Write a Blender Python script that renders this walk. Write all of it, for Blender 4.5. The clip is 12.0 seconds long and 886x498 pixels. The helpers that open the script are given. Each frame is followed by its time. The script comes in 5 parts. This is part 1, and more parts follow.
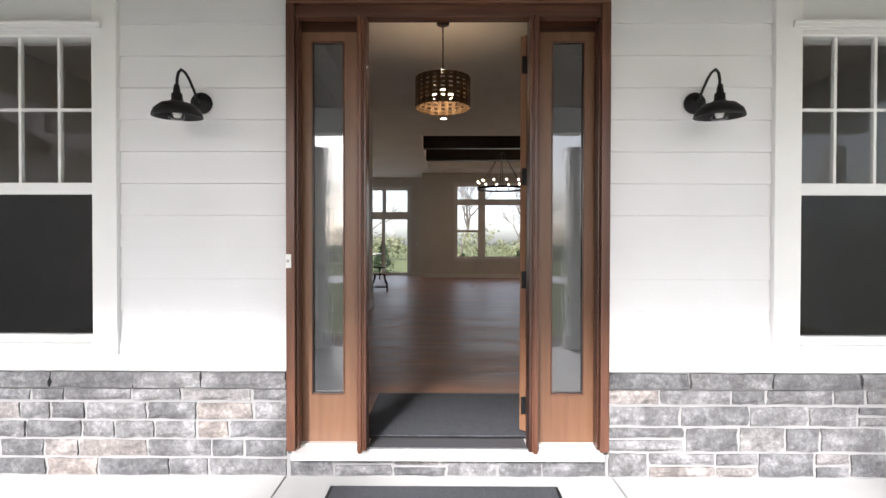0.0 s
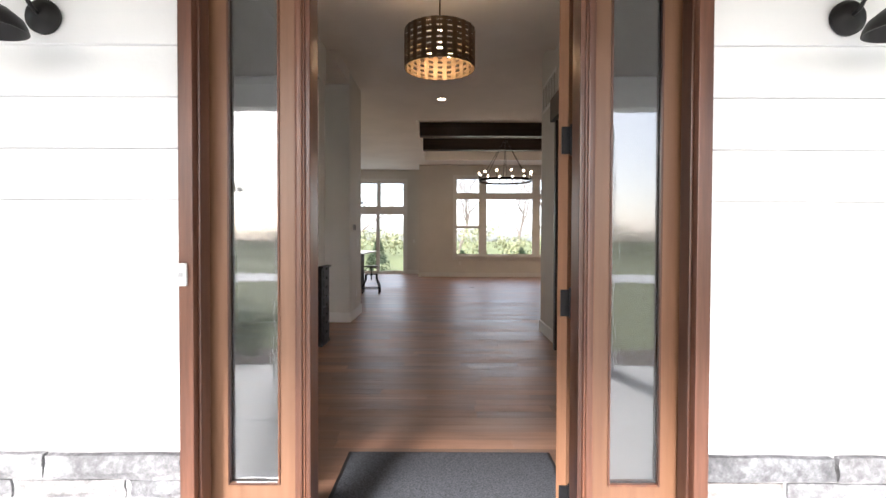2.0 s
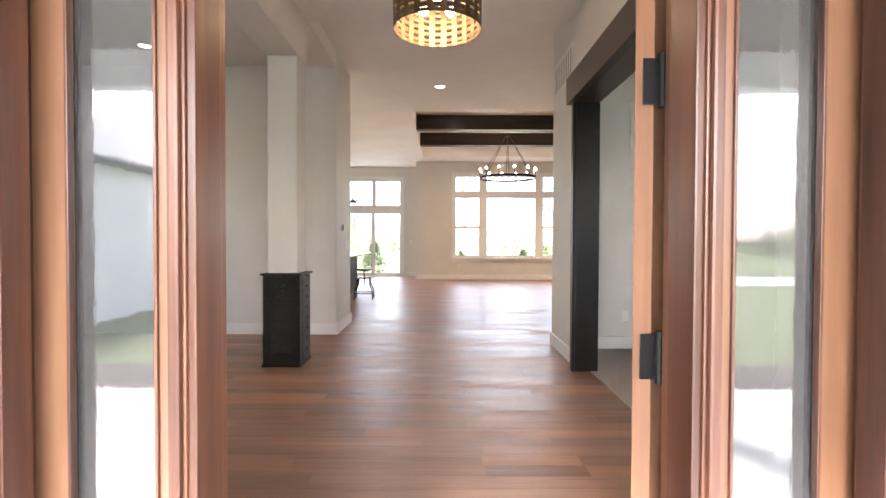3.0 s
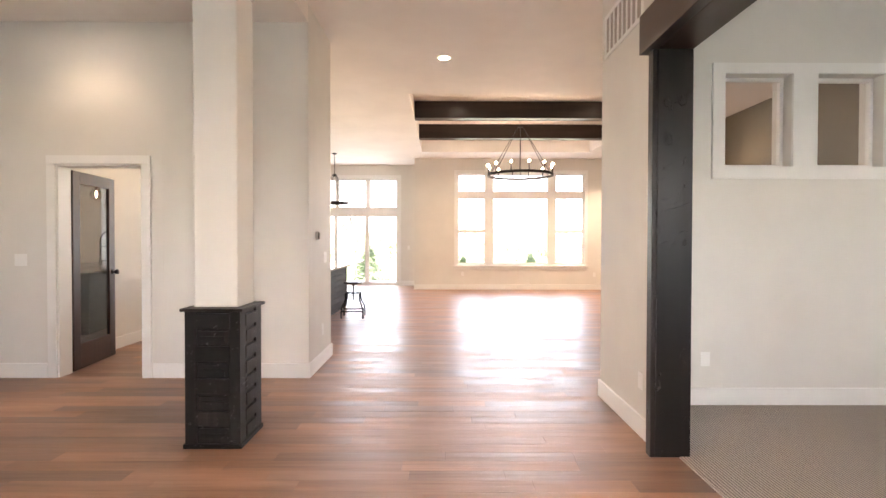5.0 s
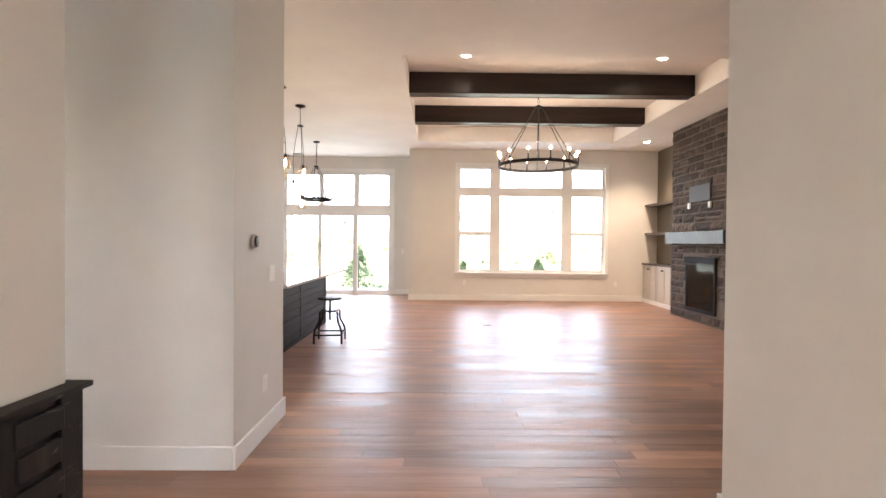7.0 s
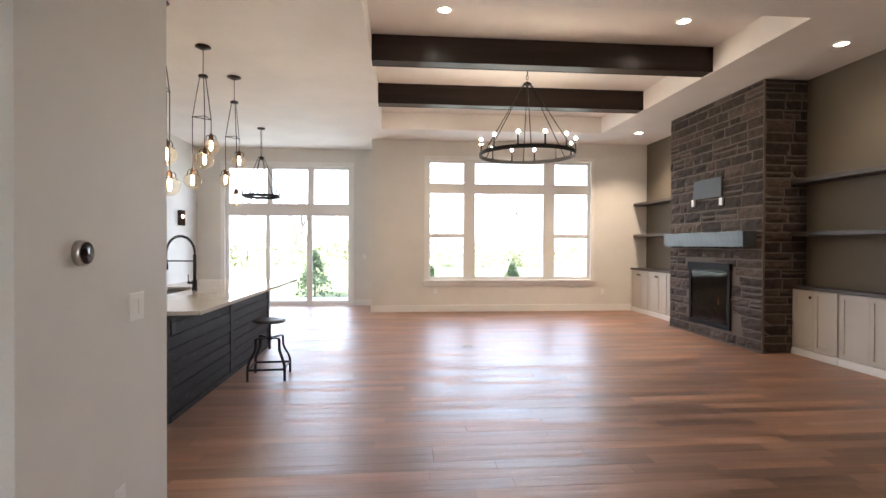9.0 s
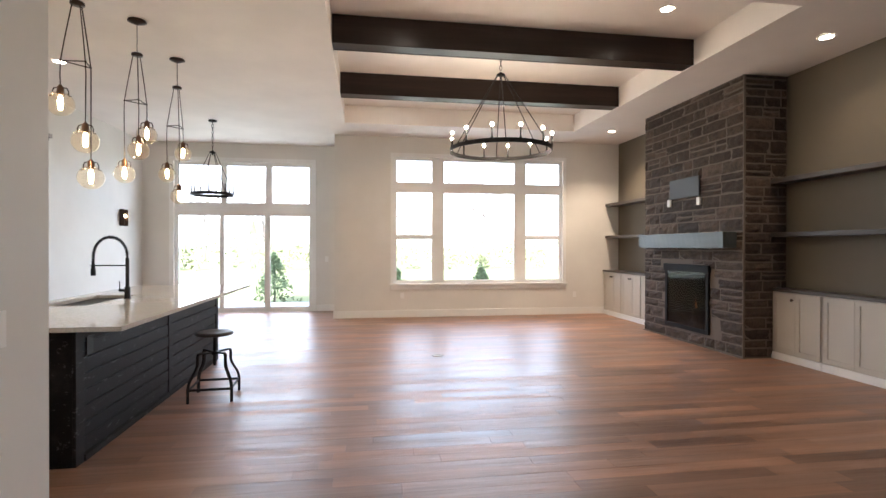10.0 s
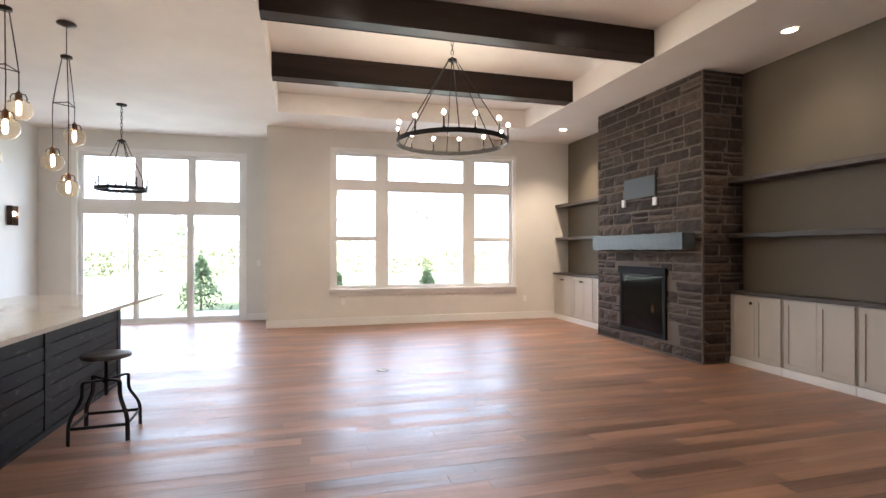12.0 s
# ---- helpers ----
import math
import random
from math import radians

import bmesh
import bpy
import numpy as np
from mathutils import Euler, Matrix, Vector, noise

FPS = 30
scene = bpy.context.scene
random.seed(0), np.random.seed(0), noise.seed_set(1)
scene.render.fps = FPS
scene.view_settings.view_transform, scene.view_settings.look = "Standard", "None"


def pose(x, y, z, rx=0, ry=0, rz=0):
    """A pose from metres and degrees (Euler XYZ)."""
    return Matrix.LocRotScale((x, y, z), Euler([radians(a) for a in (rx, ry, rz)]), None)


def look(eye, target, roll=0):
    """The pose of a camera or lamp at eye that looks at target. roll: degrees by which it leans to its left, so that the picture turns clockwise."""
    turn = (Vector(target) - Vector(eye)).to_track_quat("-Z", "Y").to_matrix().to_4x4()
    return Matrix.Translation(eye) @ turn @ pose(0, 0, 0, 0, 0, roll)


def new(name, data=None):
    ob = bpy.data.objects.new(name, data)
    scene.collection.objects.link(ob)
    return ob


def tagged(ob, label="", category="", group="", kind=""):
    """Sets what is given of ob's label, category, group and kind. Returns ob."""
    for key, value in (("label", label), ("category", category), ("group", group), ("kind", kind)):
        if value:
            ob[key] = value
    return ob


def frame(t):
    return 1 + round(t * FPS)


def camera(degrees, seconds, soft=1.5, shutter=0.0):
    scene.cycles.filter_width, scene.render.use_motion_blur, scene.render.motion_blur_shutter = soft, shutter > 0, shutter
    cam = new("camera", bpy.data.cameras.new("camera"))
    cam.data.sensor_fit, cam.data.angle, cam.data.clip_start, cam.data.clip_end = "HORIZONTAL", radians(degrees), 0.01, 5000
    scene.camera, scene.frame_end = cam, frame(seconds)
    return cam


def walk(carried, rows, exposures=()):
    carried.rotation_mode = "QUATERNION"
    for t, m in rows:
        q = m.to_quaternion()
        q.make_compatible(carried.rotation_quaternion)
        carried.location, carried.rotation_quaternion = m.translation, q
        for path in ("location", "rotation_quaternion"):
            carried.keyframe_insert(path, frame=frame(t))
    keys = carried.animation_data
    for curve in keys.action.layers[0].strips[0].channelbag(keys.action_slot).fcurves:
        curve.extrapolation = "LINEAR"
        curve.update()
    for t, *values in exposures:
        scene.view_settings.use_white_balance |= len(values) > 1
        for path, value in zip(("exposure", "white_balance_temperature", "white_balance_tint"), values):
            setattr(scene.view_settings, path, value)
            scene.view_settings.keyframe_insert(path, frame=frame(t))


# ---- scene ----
cam = camera(83.0, 12.0)
PATH = [
    (0, (-0.01, 0.023, 1.192), (-0.022, 2.023, 1.17), 0.1),
    (0.5, (-0.011, 0.15, 1.189), (-0.023, 2.149, 1.155), 0.1),
    (1, (-0.012, 0.417, 1.202), (-0.023, 2.416, 1.162), 0.1),
    (1.5, (-0.008, 0.77, 1.214), (-0.018, 2.769, 1.171), 0.1),
    (2, (0.001, 1.143, 1.215), (-0.006, 3.143, 1.177), 0.2),
    (2.5, (0.000, 1.555, 1.221), (0.000, 3.555, 1.186), 0.2),
    (3, (-0.004, 1.940, 1.238), (-0.004, 3.939, 1.200), 0.2),
    (3.2, (-0.012, 2.098, 1.247), (-0.010, 4.097, 1.205), 0.2),
    (4.8, (-0.097, 3.374, 1.346), (-0.092, 5.373, 1.31), 0.3),
    (5, (-0.089, 3.541, 1.337), (-0.083, 5.541, 1.307), 0.1),
    (5.5, (-0.087, 3.954, 1.375), (-0.082, 5.954, 1.341), -0.0),
    (6, (-0.105, 4.421, 1.395), (-0.099, 6.421, 1.364), 0.2),
    (6.5, (-0.111, 4.911, 1.378), (-0.104, 6.91, 1.351), 0.1),
    (6.7, (-0.136, 5.097, 1.385), (-0.122, 7.096, 1.358), 0.3),
    (8.3, (-0.168, 6.423, 1.442), (-0.118, 8.422, 1.42), 0.3),
    (8.5, (-0.214, 6.542, 1.443), (-0.132, 8.54, 1.422), 0.3),
    (9, (-0.253, 6.852, 1.429), (-0.081, 8.844, 1.412), 0.2),
    (9.5, (-0.249, 7.12, 1.408), (0.0, 9.104, 1.398), 0.1),
    (10, (-0.234, 7.358, 1.426), (0.072, 9.334, 1.417), 0.1),
    (10.5, (-0.227, 7.557, 1.417), (0.155, 9.52, 1.411), 0.0),
    (11, (-0.209, 7.736, 1.41), (0.231, 9.687, 1.407), 0.0),
    (11.5, (-0.181, 7.874, 1.415), (0.317, 9.811, 1.413), -0.0),
    (12, (-0.177, 7.993, 1.413), (0.353, 9.922, 1.416), -0.0),
]
EXPOSURES = [(0.0, 1.05, 6200, 14), (1.5, 1.40, 6200, 14), (2.5, 2.86, 6150, 15), (3.2, 3.62, 6150, 16), (4.8, 4.10, 6480, 18), (6.5, 3.90, 6250, 17), (8.3, 3.45, 5850, 13), (10.3, 3.37, 5760, 12), (12.0, 3.40, 5700, 12)]
walk(cam, [(t, look(eye, target, roll)) for t, eye, target, roll in PATH], EXPOSURES)

# ---- world, sun and sky ----
SUN_AZ, SUN_EL = radians(196), radians(30)   # compass-like angle of the sun from +y, clockwise
world = bpy.data.worlds.new("sky")
world.use_nodes = True
scene.world = world
wn = world.node_tree
sky = wn.nodes.new("ShaderNodeTexSky")
sky.sky_type, sky.sun_disc = "NISHITA", False
sky.sun_elevation, sky.sun_rotation = SUN_EL, SUN_AZ
sky.air_density, sky.dust_density, sky.ozone_density = 1.0, 2.0, 1.0
wn.nodes["Background"].inputs["Strength"].default_value = 0.15
pale = wn.nodes.new("ShaderNodeHueSaturation")
pale.inputs["Saturation"].default_value = 0.5
wn.links.new(sky.outputs[0], pale.inputs["Color"])
wn.links.new(pale.outputs[0], wn.nodes["Background"].inputs["Color"])
sun_data = bpy.data.lights.new("sun", "SUN")
sun_data.energy, sun_data.angle, sun_data.color = 4.6, radians(9), (1.0, 0.97, 0.93)
sun = new("sun", sun_data)
to_sun = Vector((math.sin(SUN_AZ) * math.cos(SUN_EL), math.cos(SUN_AZ) * math.cos(SUN_EL), math.sin(SUN_EL)))
sun.matrix_world = look(to_sun * 60, (0, 0, 0))


def lamp(name, kind, at, power, colour=(1.0, 0.72, 0.45), size=0.1, spot=None):
    d = bpy.data.lights.new(name, kind)
    d.energy, d.color = power, colour
    if kind == "AREA":
        d.shape, d.size = "DISK", size
    else:
        d.shadow_soft_size = size
    if spot:
        d.spot_size, d.spot_blend = radians(spot), 0.8
    ob = new(name, d)
    ob.location = at
    return ob


def window_light(name, x0, x1, y, z0, z1, power, side=-1, colour=(0.98, 0.99, 1.0)):
    """Stands in the opening for the bright sky beyond it."""
    d = bpy.data.lights.new(name, "AREA")
    d.shape, d.size, d.size_y, d.energy, d.color = "RECTANGLE", x1 - x0, z1 - z0, power, colour
    ob = new(name, d)
    ob.matrix_world = look(((x0 + x1) / 2, y, (z0 + z1) / 2), ((x0 + x1) / 2, y + side, (z0 + z1) / 2))


window_light("window_light", 0.36, 3.88, 17.62, 0.70, 3.22, 5.6)
window_light("slider_light", -4.22, -1.42, 18.85, 0.10, 3.22, 7.2)
window_light("dining_window_light", -2.97, -2.09, 3.17, 0.64, 2.39, 0.13, 1, (0.55, 0.78, 1.0))
window_light("office_window_light", 2.06, 2.94, 3.17, 0.64, 2.39, 0.4, 1, (0.70, 0.85, 1.0))
# This one sits in an unseen, added outer window.
window_light("dining_window_light", -4.09, -3.21, 3.17, 0.64, 2.39, 0.13, 1, (0.55, 0.78, 1.0))


# ---- materials ----
def mat(name, base=(0.5, 0.5, 0.5), rough=0.5, metal=0.0):
    m = bpy.data.materials.new(name)
    m.use_nodes = True
    p = m.node_tree.nodes["Principled BSDF"]
    p.inputs["Base Color"].default_value = (*base, 1)
    p.inputs["Roughness"].default_value = rough
    p.inputs["Metallic"].default_value = metal
    return m


def node(m, kind, **values):
    n = m.node_tree.nodes.new(kind)
    for key, v in values.items():
        n.inputs[key.replace("_", " ")].default_value = v
    return n


def join(m, a, b):
    m.node_tree.links.new(a, b)


def shader(m):
    return m.node_tree.nodes["Principled BSDF"]


def ramp(m, fac, *stops):
    r = m.node_tree.nodes.new("ShaderNodeValToRGB")
    els = r.color_ramp.elements
    while len(els) < len(stops):
        els.new(0.5)
    for e, (pos, c) in zip(els, stops):
        e.position, e.color = pos, (*c, 1)
    join(m, fac, r.inputs[0])
    return r.outputs[0]


def place(m, scale=(1, 1, 1), shift=None):
    """World-sized coordinates, stretched by scale; shift: a socket added to them."""
    g = m.node_tree.nodes.new("ShaderNodeNewGeometry")
    v = g.outputs["Position"]
    if shift is not None:
        a = m.node_tree.nodes.new("ShaderNodeVectorMath")
        a.operation = "ADD"
        join(m, v, a.inputs[0])
        join(m, shift, a.inputs[1])
        v = a.outputs[0]
    mp = m.node_tree.nodes.new("ShaderNodeMapping")
    mp.inputs["Scale"].default_value = scale
    join(m, v, mp.inputs[0])
    return mp.outputs[0]


def chance(m):
    """A number of its own for each piece, be it an object or an island of a joined mesh."""
    o = m.node_tree.nodes.new("ShaderNodeObjectInfo")
    g = m.node_tree.nodes.new("ShaderNodeNewGeometry")
    a = m.node_tree.nodes.new("ShaderNodeMath")
    a.operation = "ADD"
    join(m, o.outputs["Random"], a.inputs[0])
    join(m, g.outputs["Random Per Island"], a.inputs[1])
    f = m.node_tree.nodes.new("ShaderNodeMath")
    f.operation = "FRACT"
    join(m, a.outputs[0], f.inputs[0])
    return f.outputs[0]


def mixc(m, fac, a, b, mode="MIX"):
    n = m.node_tree.nodes.new("ShaderNodeMix")
    n.data_type, n.blend_type = "RGBA", mode
    for v, i in ((fac, 0), (a, 6), (b, 7)):
        if isinstance(v, (int, float)):
            n.inputs[i].default_value = v
        elif isinstance(v, tuple):
            n.inputs[i].default_value = (*v, 1)
        else:
            join(m, v, n.inputs[i])
    return n.outputs[2]


def bump(m, height, strength=0.2, distance=0.01):
    b = node(m, "ShaderNodeBump", Strength=strength, Distance=distance)
    join(m, height, b.inputs["Height"])
    join(m, b.outputs[0], shader(m).inputs["Normal"])


def noisy(m, scale, detail=4, coords=None, rough=0.55):
    n = node(m, "ShaderNodeTexNoise", Scale=scale, Detail=detail, Roughness=rough)
    if coords is not None:
        join(m, coords, n.inputs["Vector"])
    return n.outputs["Fac"]


def painted(name, colour, rough=0.55, grain=90.0, depth=0.12):
    m = mat(name, colour, rough)
    v = place(m)
    wide = noisy(m, 1.3, 3, v)
    dark = tuple(c * 0.93 for c in colour)
    join(m, ramp(m, wide, (0.35, dark), (0.65, colour)), shader(m).inputs["Base Color"])
    bump(m, noisy(m, grain, 3, v), depth, 0.004)
    return m


def wooden(name, stops, rough, along, fine=14.0, bumps=0.25, gloss_vary=0.15, spread=1.0):
    """Stained wood with its grain along x, y or z."""
    m = mat(name, stops[1][1], rough)
    stretch = {"x": (0.06, 1, 1), "y": (1, 0.06, 1), "z": (1, 1, 0.06)}[along]
    c = chance(m)
    sh = node(m, "ShaderNodeCombineXYZ")
    mul = m.node_tree.nodes.new("ShaderNodeMath")
    mul.operation = "MULTIPLY"
    mul.inputs[1].default_value = 37.0
    join(m, c, mul.inputs[0])
    for i in range(3):
        join(m, mul.outputs[0], sh.inputs[i])
    v = place(m, stretch, sh.outputs[0])
    grain = noisy(m, fine, 8, v, 0.65)
    wide = noisy(m, 2.2, 2, v)
    tone = node(m, "ShaderNodeMix")
    tone.data_type = "FLOAT"
    tone.inputs[0].default_value = 0.45
    join(m, grain, tone.inputs[2])
    join(m, wide, tone.inputs[3])
    col = ramp(m, tone.outputs[0], *stops)
    hue = ramp(m, c, (0.0, (1 - 0.34 * spread, 1 - 0.36 * spread, 1 - 0.38 * spread)), (0.5, (0.97, 0.97, 0.97)), (1.0, (1 + 0.28 * spread, 1 + 0.24 * spread, 1 + 0.18 * spread)))
    join(m, mixc(m, 1.0, col, hue, "MULTIPLY"), shader(m).inputs["Base Color"])
    rr = node(m, "ShaderNodeMapRange")
    rr.inputs["To Min"].default_value, rr.inputs["To Max"].default_value = rough - gloss_vary, rough + gloss_vary
    join(m, grain, rr.inputs["Value"])
    join(m, rr.outputs[0], shader(m).inputs["Roughness"])
    bump(m, grain, bumps, 0.003)
    return m


def glassy(name, tint=(1, 1, 1), mirror=0.04, rough=0.0):
    """Thin clear glass: see-through, and glossy by mirror face on, more towards the rim."""
    m = bpy.data.materials.new(name)
    m.use_nodes = True
    nt = m.node_tree
    nt.nodes.remove(nt.nodes["Principled BSDF"])
    t = node(m, "ShaderNodeBsdfTransparent", Color=(*tint, 1))
    g = node(m, "ShaderNodeBsdfGlossy", Roughness=rough)
    f = node(m, "ShaderNodeLayerWeight", Blend=0.5)
    p = nt.nodes.new("ShaderNodeMath")
    p.operation = "POWER"
    p.inputs[1].default_value = 5.0
    join(m, f.outputs["Facing"], p.inputs[0])
    r = node(m, "ShaderNodeMapRange")
    r.inputs["To Min"].default_value, r.inputs["To Max"].default_value = mirror, 0.9
    join(m, p.outputs[0], r.inputs["Value"])
    x = nt.nodes.new("ShaderNodeMixShader")
    join(m, r.outputs[0], x.inputs[0])
    join(m, t.outputs[0], x.inputs[1])
    join(m, g.outputs[0], x.inputs[2])
    join(m, x.outputs[0], nt.nodes["Material Output"].inputs[0])
    return m


def glowing(name, colour, strength):
    m = mat(name, colour, 0.4)
    shader(m).inputs["Emission Color"].default_value = (*colour, 1)
    shader(m).inputs["Emission Strength"].default_value = strength
    return m


WALL = painted("greige wall paint", (0.715, 0.70, 0.66), 0.6)
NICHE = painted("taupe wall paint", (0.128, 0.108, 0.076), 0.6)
CEIL = painted("ceiling paint", (0.84, 0.80, 0.75), 0.7)
PORCHWOOD = painted("taupe porch boards", (0.20, 0.175, 0.155), 0.6, 30, 0.2)
TRIM = painted("white satin trim", (0.82, 0.82, 0.80), 0.35, 40, 0.05)
SIDING = painted("white fibre cement siding", (0.77, 0.77, 0.77), 0.5, 60, 0.25)
CABINET = painted("warm white cabinet paint", (0.51, 0.475, 0.415), 0.4, 50, 0.05)
BLACK = mat("black iron", (0.014, 0.013, 0.013), 0.5, 0.25)
DRUMMETAL = mat("antique bronze strip", (0.125, 0.082, 0.045), 0.5, 0.6)
BRONZE = mat("oil rubbed bronze", (0.05, 0.035, 0.028), 0.38, 0.9)
GUNMETAL = mat("grey metal threshold", (0.10, 0.10, 0.105), 0.55, 0.3)
COPPER = mat("aged copper socket", (0.15, 0.085, 0.055), 0.35, 0.9)
BLACKP = mat("matt black fitting", (0.009, 0.009, 0.010), 0.42)
shader(BLACKP).inputs["Specular IOR Level"].default_value = 0.25
shader(BLACK).inputs["Specular IOR Level"].default_value = 0.3
STEEL = mat("stainless steel", (0.55, 0.55, 0.55), 0.28, 1.0)
WHITEP = mat("white plastic", (0.8, 0.8, 0.78), 0.35)
DARKGLASS = mat("dark oven glass", (0.01, 0.01, 0.011), 0.06)
GLASS = glassy("window glass", (0.985, 0.99, 0.99), 0.035)
SIDEGLASS = glassy("rain textured sidelight glass", (0.45, 0.47, 0.47), 0.19, 0.015)
frost = node(SIDEGLASS, "ShaderNodeBsdfDiffuse", Color=(0.55, 0.58, 0.60, 1))
rain = SIDEGLASS.node_tree.nodes.new("ShaderNodeMixShader")
rain.inputs[0].default_value = 0.06
join(SIDEGLASS, SIDEGLASS.node_tree.nodes["Transparent BSDF"].outputs[0], rain.inputs[1])
join(SIDEGLASS, frost.outputs[0], rain.inputs[2])
join(SIDEGLASS, rain.outputs[0], SIDEGLASS.node_tree.nodes["Mix Shader"].inputs[1])
streak = node(SIDEGLASS, "ShaderNodeBump", Strength=0.055, Distance=0.004)
join(SIDEGLASS, noisy(SIDEGLASS, 70, 3, place(SIDEGLASS, (1, 1, 0.12))), streak.inputs["Height"])
join(SIDEGLASS, streak.outputs[0], SIDEGLASS.node_tree.nodes["Glossy BSDF"].inputs["Normal"])
DOORGLASS = glassy("frosted door glass", (0.60, 0.63, 0.63), 0.30, 0.01)
haze = node(DOORGLASS, "ShaderNodeBsdfDiffuse", Color=(0.20, 0.22, 0.22, 1))
veil = DOORGLASS.node_tree.nodes.new("ShaderNodeMixShader")
veil.inputs[0].default_value = 0.4
join(DOORGLASS, DOORGLASS.node_tree.nodes["Transparent BSDF"].outputs[0], veil.inputs[1])
join(DOORGLASS, haze.outputs[0], veil.inputs[2])
join(DOORGLASS, veil.outputs[0], DOORGLASS.node_tree.nodes["Mix Shader"].inputs[1])
BULBGLASS = glassy("amber seeded glass", (1.0, 0.95, 0.86), 0.07)
seeded = BULBGLASS.node_tree
milky = node(BULBGLASS, "ShaderNodeBsdfTranslucent", Color=(1.0, 0.82, 0.55, 1))
blend = seeded.nodes.new("ShaderNodeMixShader")
blend.inputs[0].default_value = 0.006
join(BULBGLASS, seeded.nodes["Mix Shader"].outputs[0], blend.inputs[1])
join(BULBGLASS, milky.outputs[0], blend.inputs[2])
join(BULBGLASS, blend.outputs[0], seeded.nodes["Material Output"].inputs[0])
BULB = glowing("warm bulb", (1.0, 0.74, 0.42), 14.0)
BULBHOT = glowing("white hot bulb", (1.0, 0.80, 0.56), 26.0)
FOYERBULB = glowing("bright foyer bulb", (1.0, 0.74, 0.44), 32.0)
LED = glowing("recessed lamp disc", (1.0, 0.80, 0.58), 8.0)
SCREEN = glassy("grey insect screen", (0.62, 0.63, 0.65), 0.02, 0.3)
CLEARBULB = glassy("clear bulb", (0.95, 0.95, 0.95), 0.06)
FIREGLASS = glassy("smoky fire glass", (0.45, 0.45, 0.45), 0.015, 0.03)

OAK = wooden("hickory floor", [(0.24, (0.125, 0.069, 0.045)), (0.5, (0.282, 0.153, 0.097)), (0.76, (0.42, 0.258, 0.174))], 0.43, "x", 6.0, 0.08, 0.06, 1.0)
shader(OAK).inputs["Specular IOR Level"].default_value = 0.8
scrape = noisy(OAK, 9.0, 4, place(OAK, (0.07, 1, 1)), 0.6)
wave = node(OAK, "ShaderNodeBump", Strength=0.45, Distance=0.014)
join(OAK, scrape, wave.inputs["Height"])
join(OAK, wave.outputs[0], [n for n in OAK.node_tree.nodes if n.type == "BUMP" and n != wave][0].inputs["Normal"])
smudge = ramp(OAK, noisy(OAK, 3.2, 5, place(OAK, (0.22, 1, 1)), 0.65), (0.36, (0.78, 0.76, 0.74)), (0.50, (1.0, 1.0, 1.0)), (0.66, (1.18, 1.16, 1.13)))
streaky = ramp(OAK, noisy(OAK, 26.0, 6, place(OAK, (0.035, 1, 1)), 0.7), (0.33, (0.76, 0.73, 0.70)), (0.47, (1.0, 1.0, 1.0)))
tones = mixc(OAK, 1.0, mixc(OAK, 1.0, shader(OAK).inputs["Base Color"].links[0].from_socket, smudge, "MULTIPLY"), streaky, "MULTIPLY")
join(OAK, tones, shader(OAK).inputs["Base Color"])
gloss = OAK.node_tree.nodes.new("ShaderNodeMath")
gloss.operation = "MULTIPLY_ADD"
gloss.inputs[1].default_value = 0.12
join(OAK, chance(OAK), gloss.inputs[0])
join(OAK, shader(OAK).inputs["Roughness"].links[0].from_socket, gloss.inputs[2])
lower = OAK.node_tree.nodes.new("ShaderNodeMath")
lower.operation = "SUBTRACT"
lower.inputs[1].default_value = 0.07
join(OAK, gloss.outputs[0], lower.inputs[0])
join(OAK, lower.outputs[0], shader(OAK).inputs["Roughness"])
RED = [(0.34, (0.025, 0.0085, 0.0055)), (0.5, (0.086, 0.034, 0.019)), (0.68, (0.185, 0.081, 0.047))]
DOORWOOD = wooden("stained mahogany", RED, 0.33, "z", 16.0, 0.12, 0.06)
DOORHEAD = wooden("stained mahogany head", RED, 0.33, "x", 16.0, 0.12, 0.06)
DOORLIGHT = wooden("light stained mahogany", [(0.3, (0.140, 0.063, 0.033)), (0.5, (0.215, 0.107, 0.058)), (0.72, (0.29, 0.154, 0.087))], 0.36, "z", 18.0, 0.1, 0.05)
ESPRESSO = wooden("espresso stained door wood", [(0.3, (0.022, 0.010, 0.007)), (0.5, (0.042, 0.020, 0.014)), (0.75, (0.07, 0.036, 0.026))], 0.42, "z", 14.0, 0.15, 0.05)
BEAMX = wooden("dark stained beam", [(0.3, (0.012, 0.008, 0.007)), (0.5, (0.026, 0.017, 0.014)), (0.75, (0.06, 0.037, 0.028))], 0.34, "x", 9.0, 0.12, 0.06)
BEAMY = wooden("dark stained header", [(0.3, (0.02, 0.011, 0.008)), (0.5, (0.05, 0.027, 0.018)), (0.75, (0.10, 0.055, 0.036))], 0.42, "y", 9.0, 0.4, 0.1)
BEAMZ = wooden("dark stained post", [(0.3, (0.005, 0.004, 0.004)), (0.5, (0.012, 0.009, 0.0085)), (0.75, (0.032, 0.022, 0.019))], 0.38, "z", 8.0, 0.9, 0.12)
SLATWOOD = wooden("charcoal reclaimed boards", [(0.3, (0.004, 0.004, 0.004)), (0.55, (0.010, 0.0092, 0.009)), (0.8, (0.045, 0.038, 0.035))], 0.5, "y", 10.0, 0.8, 0.12)
CRATE = wooden("charcoal reclaimed crate wood", [(0.3, (0.006, 0.0052, 0.005)), (0.55, (0.013, 0.011, 0.0103)), (0.82, (0.055, 0.045, 0.039))], 0.5, "z", 10.0, 0.8, 0.12)
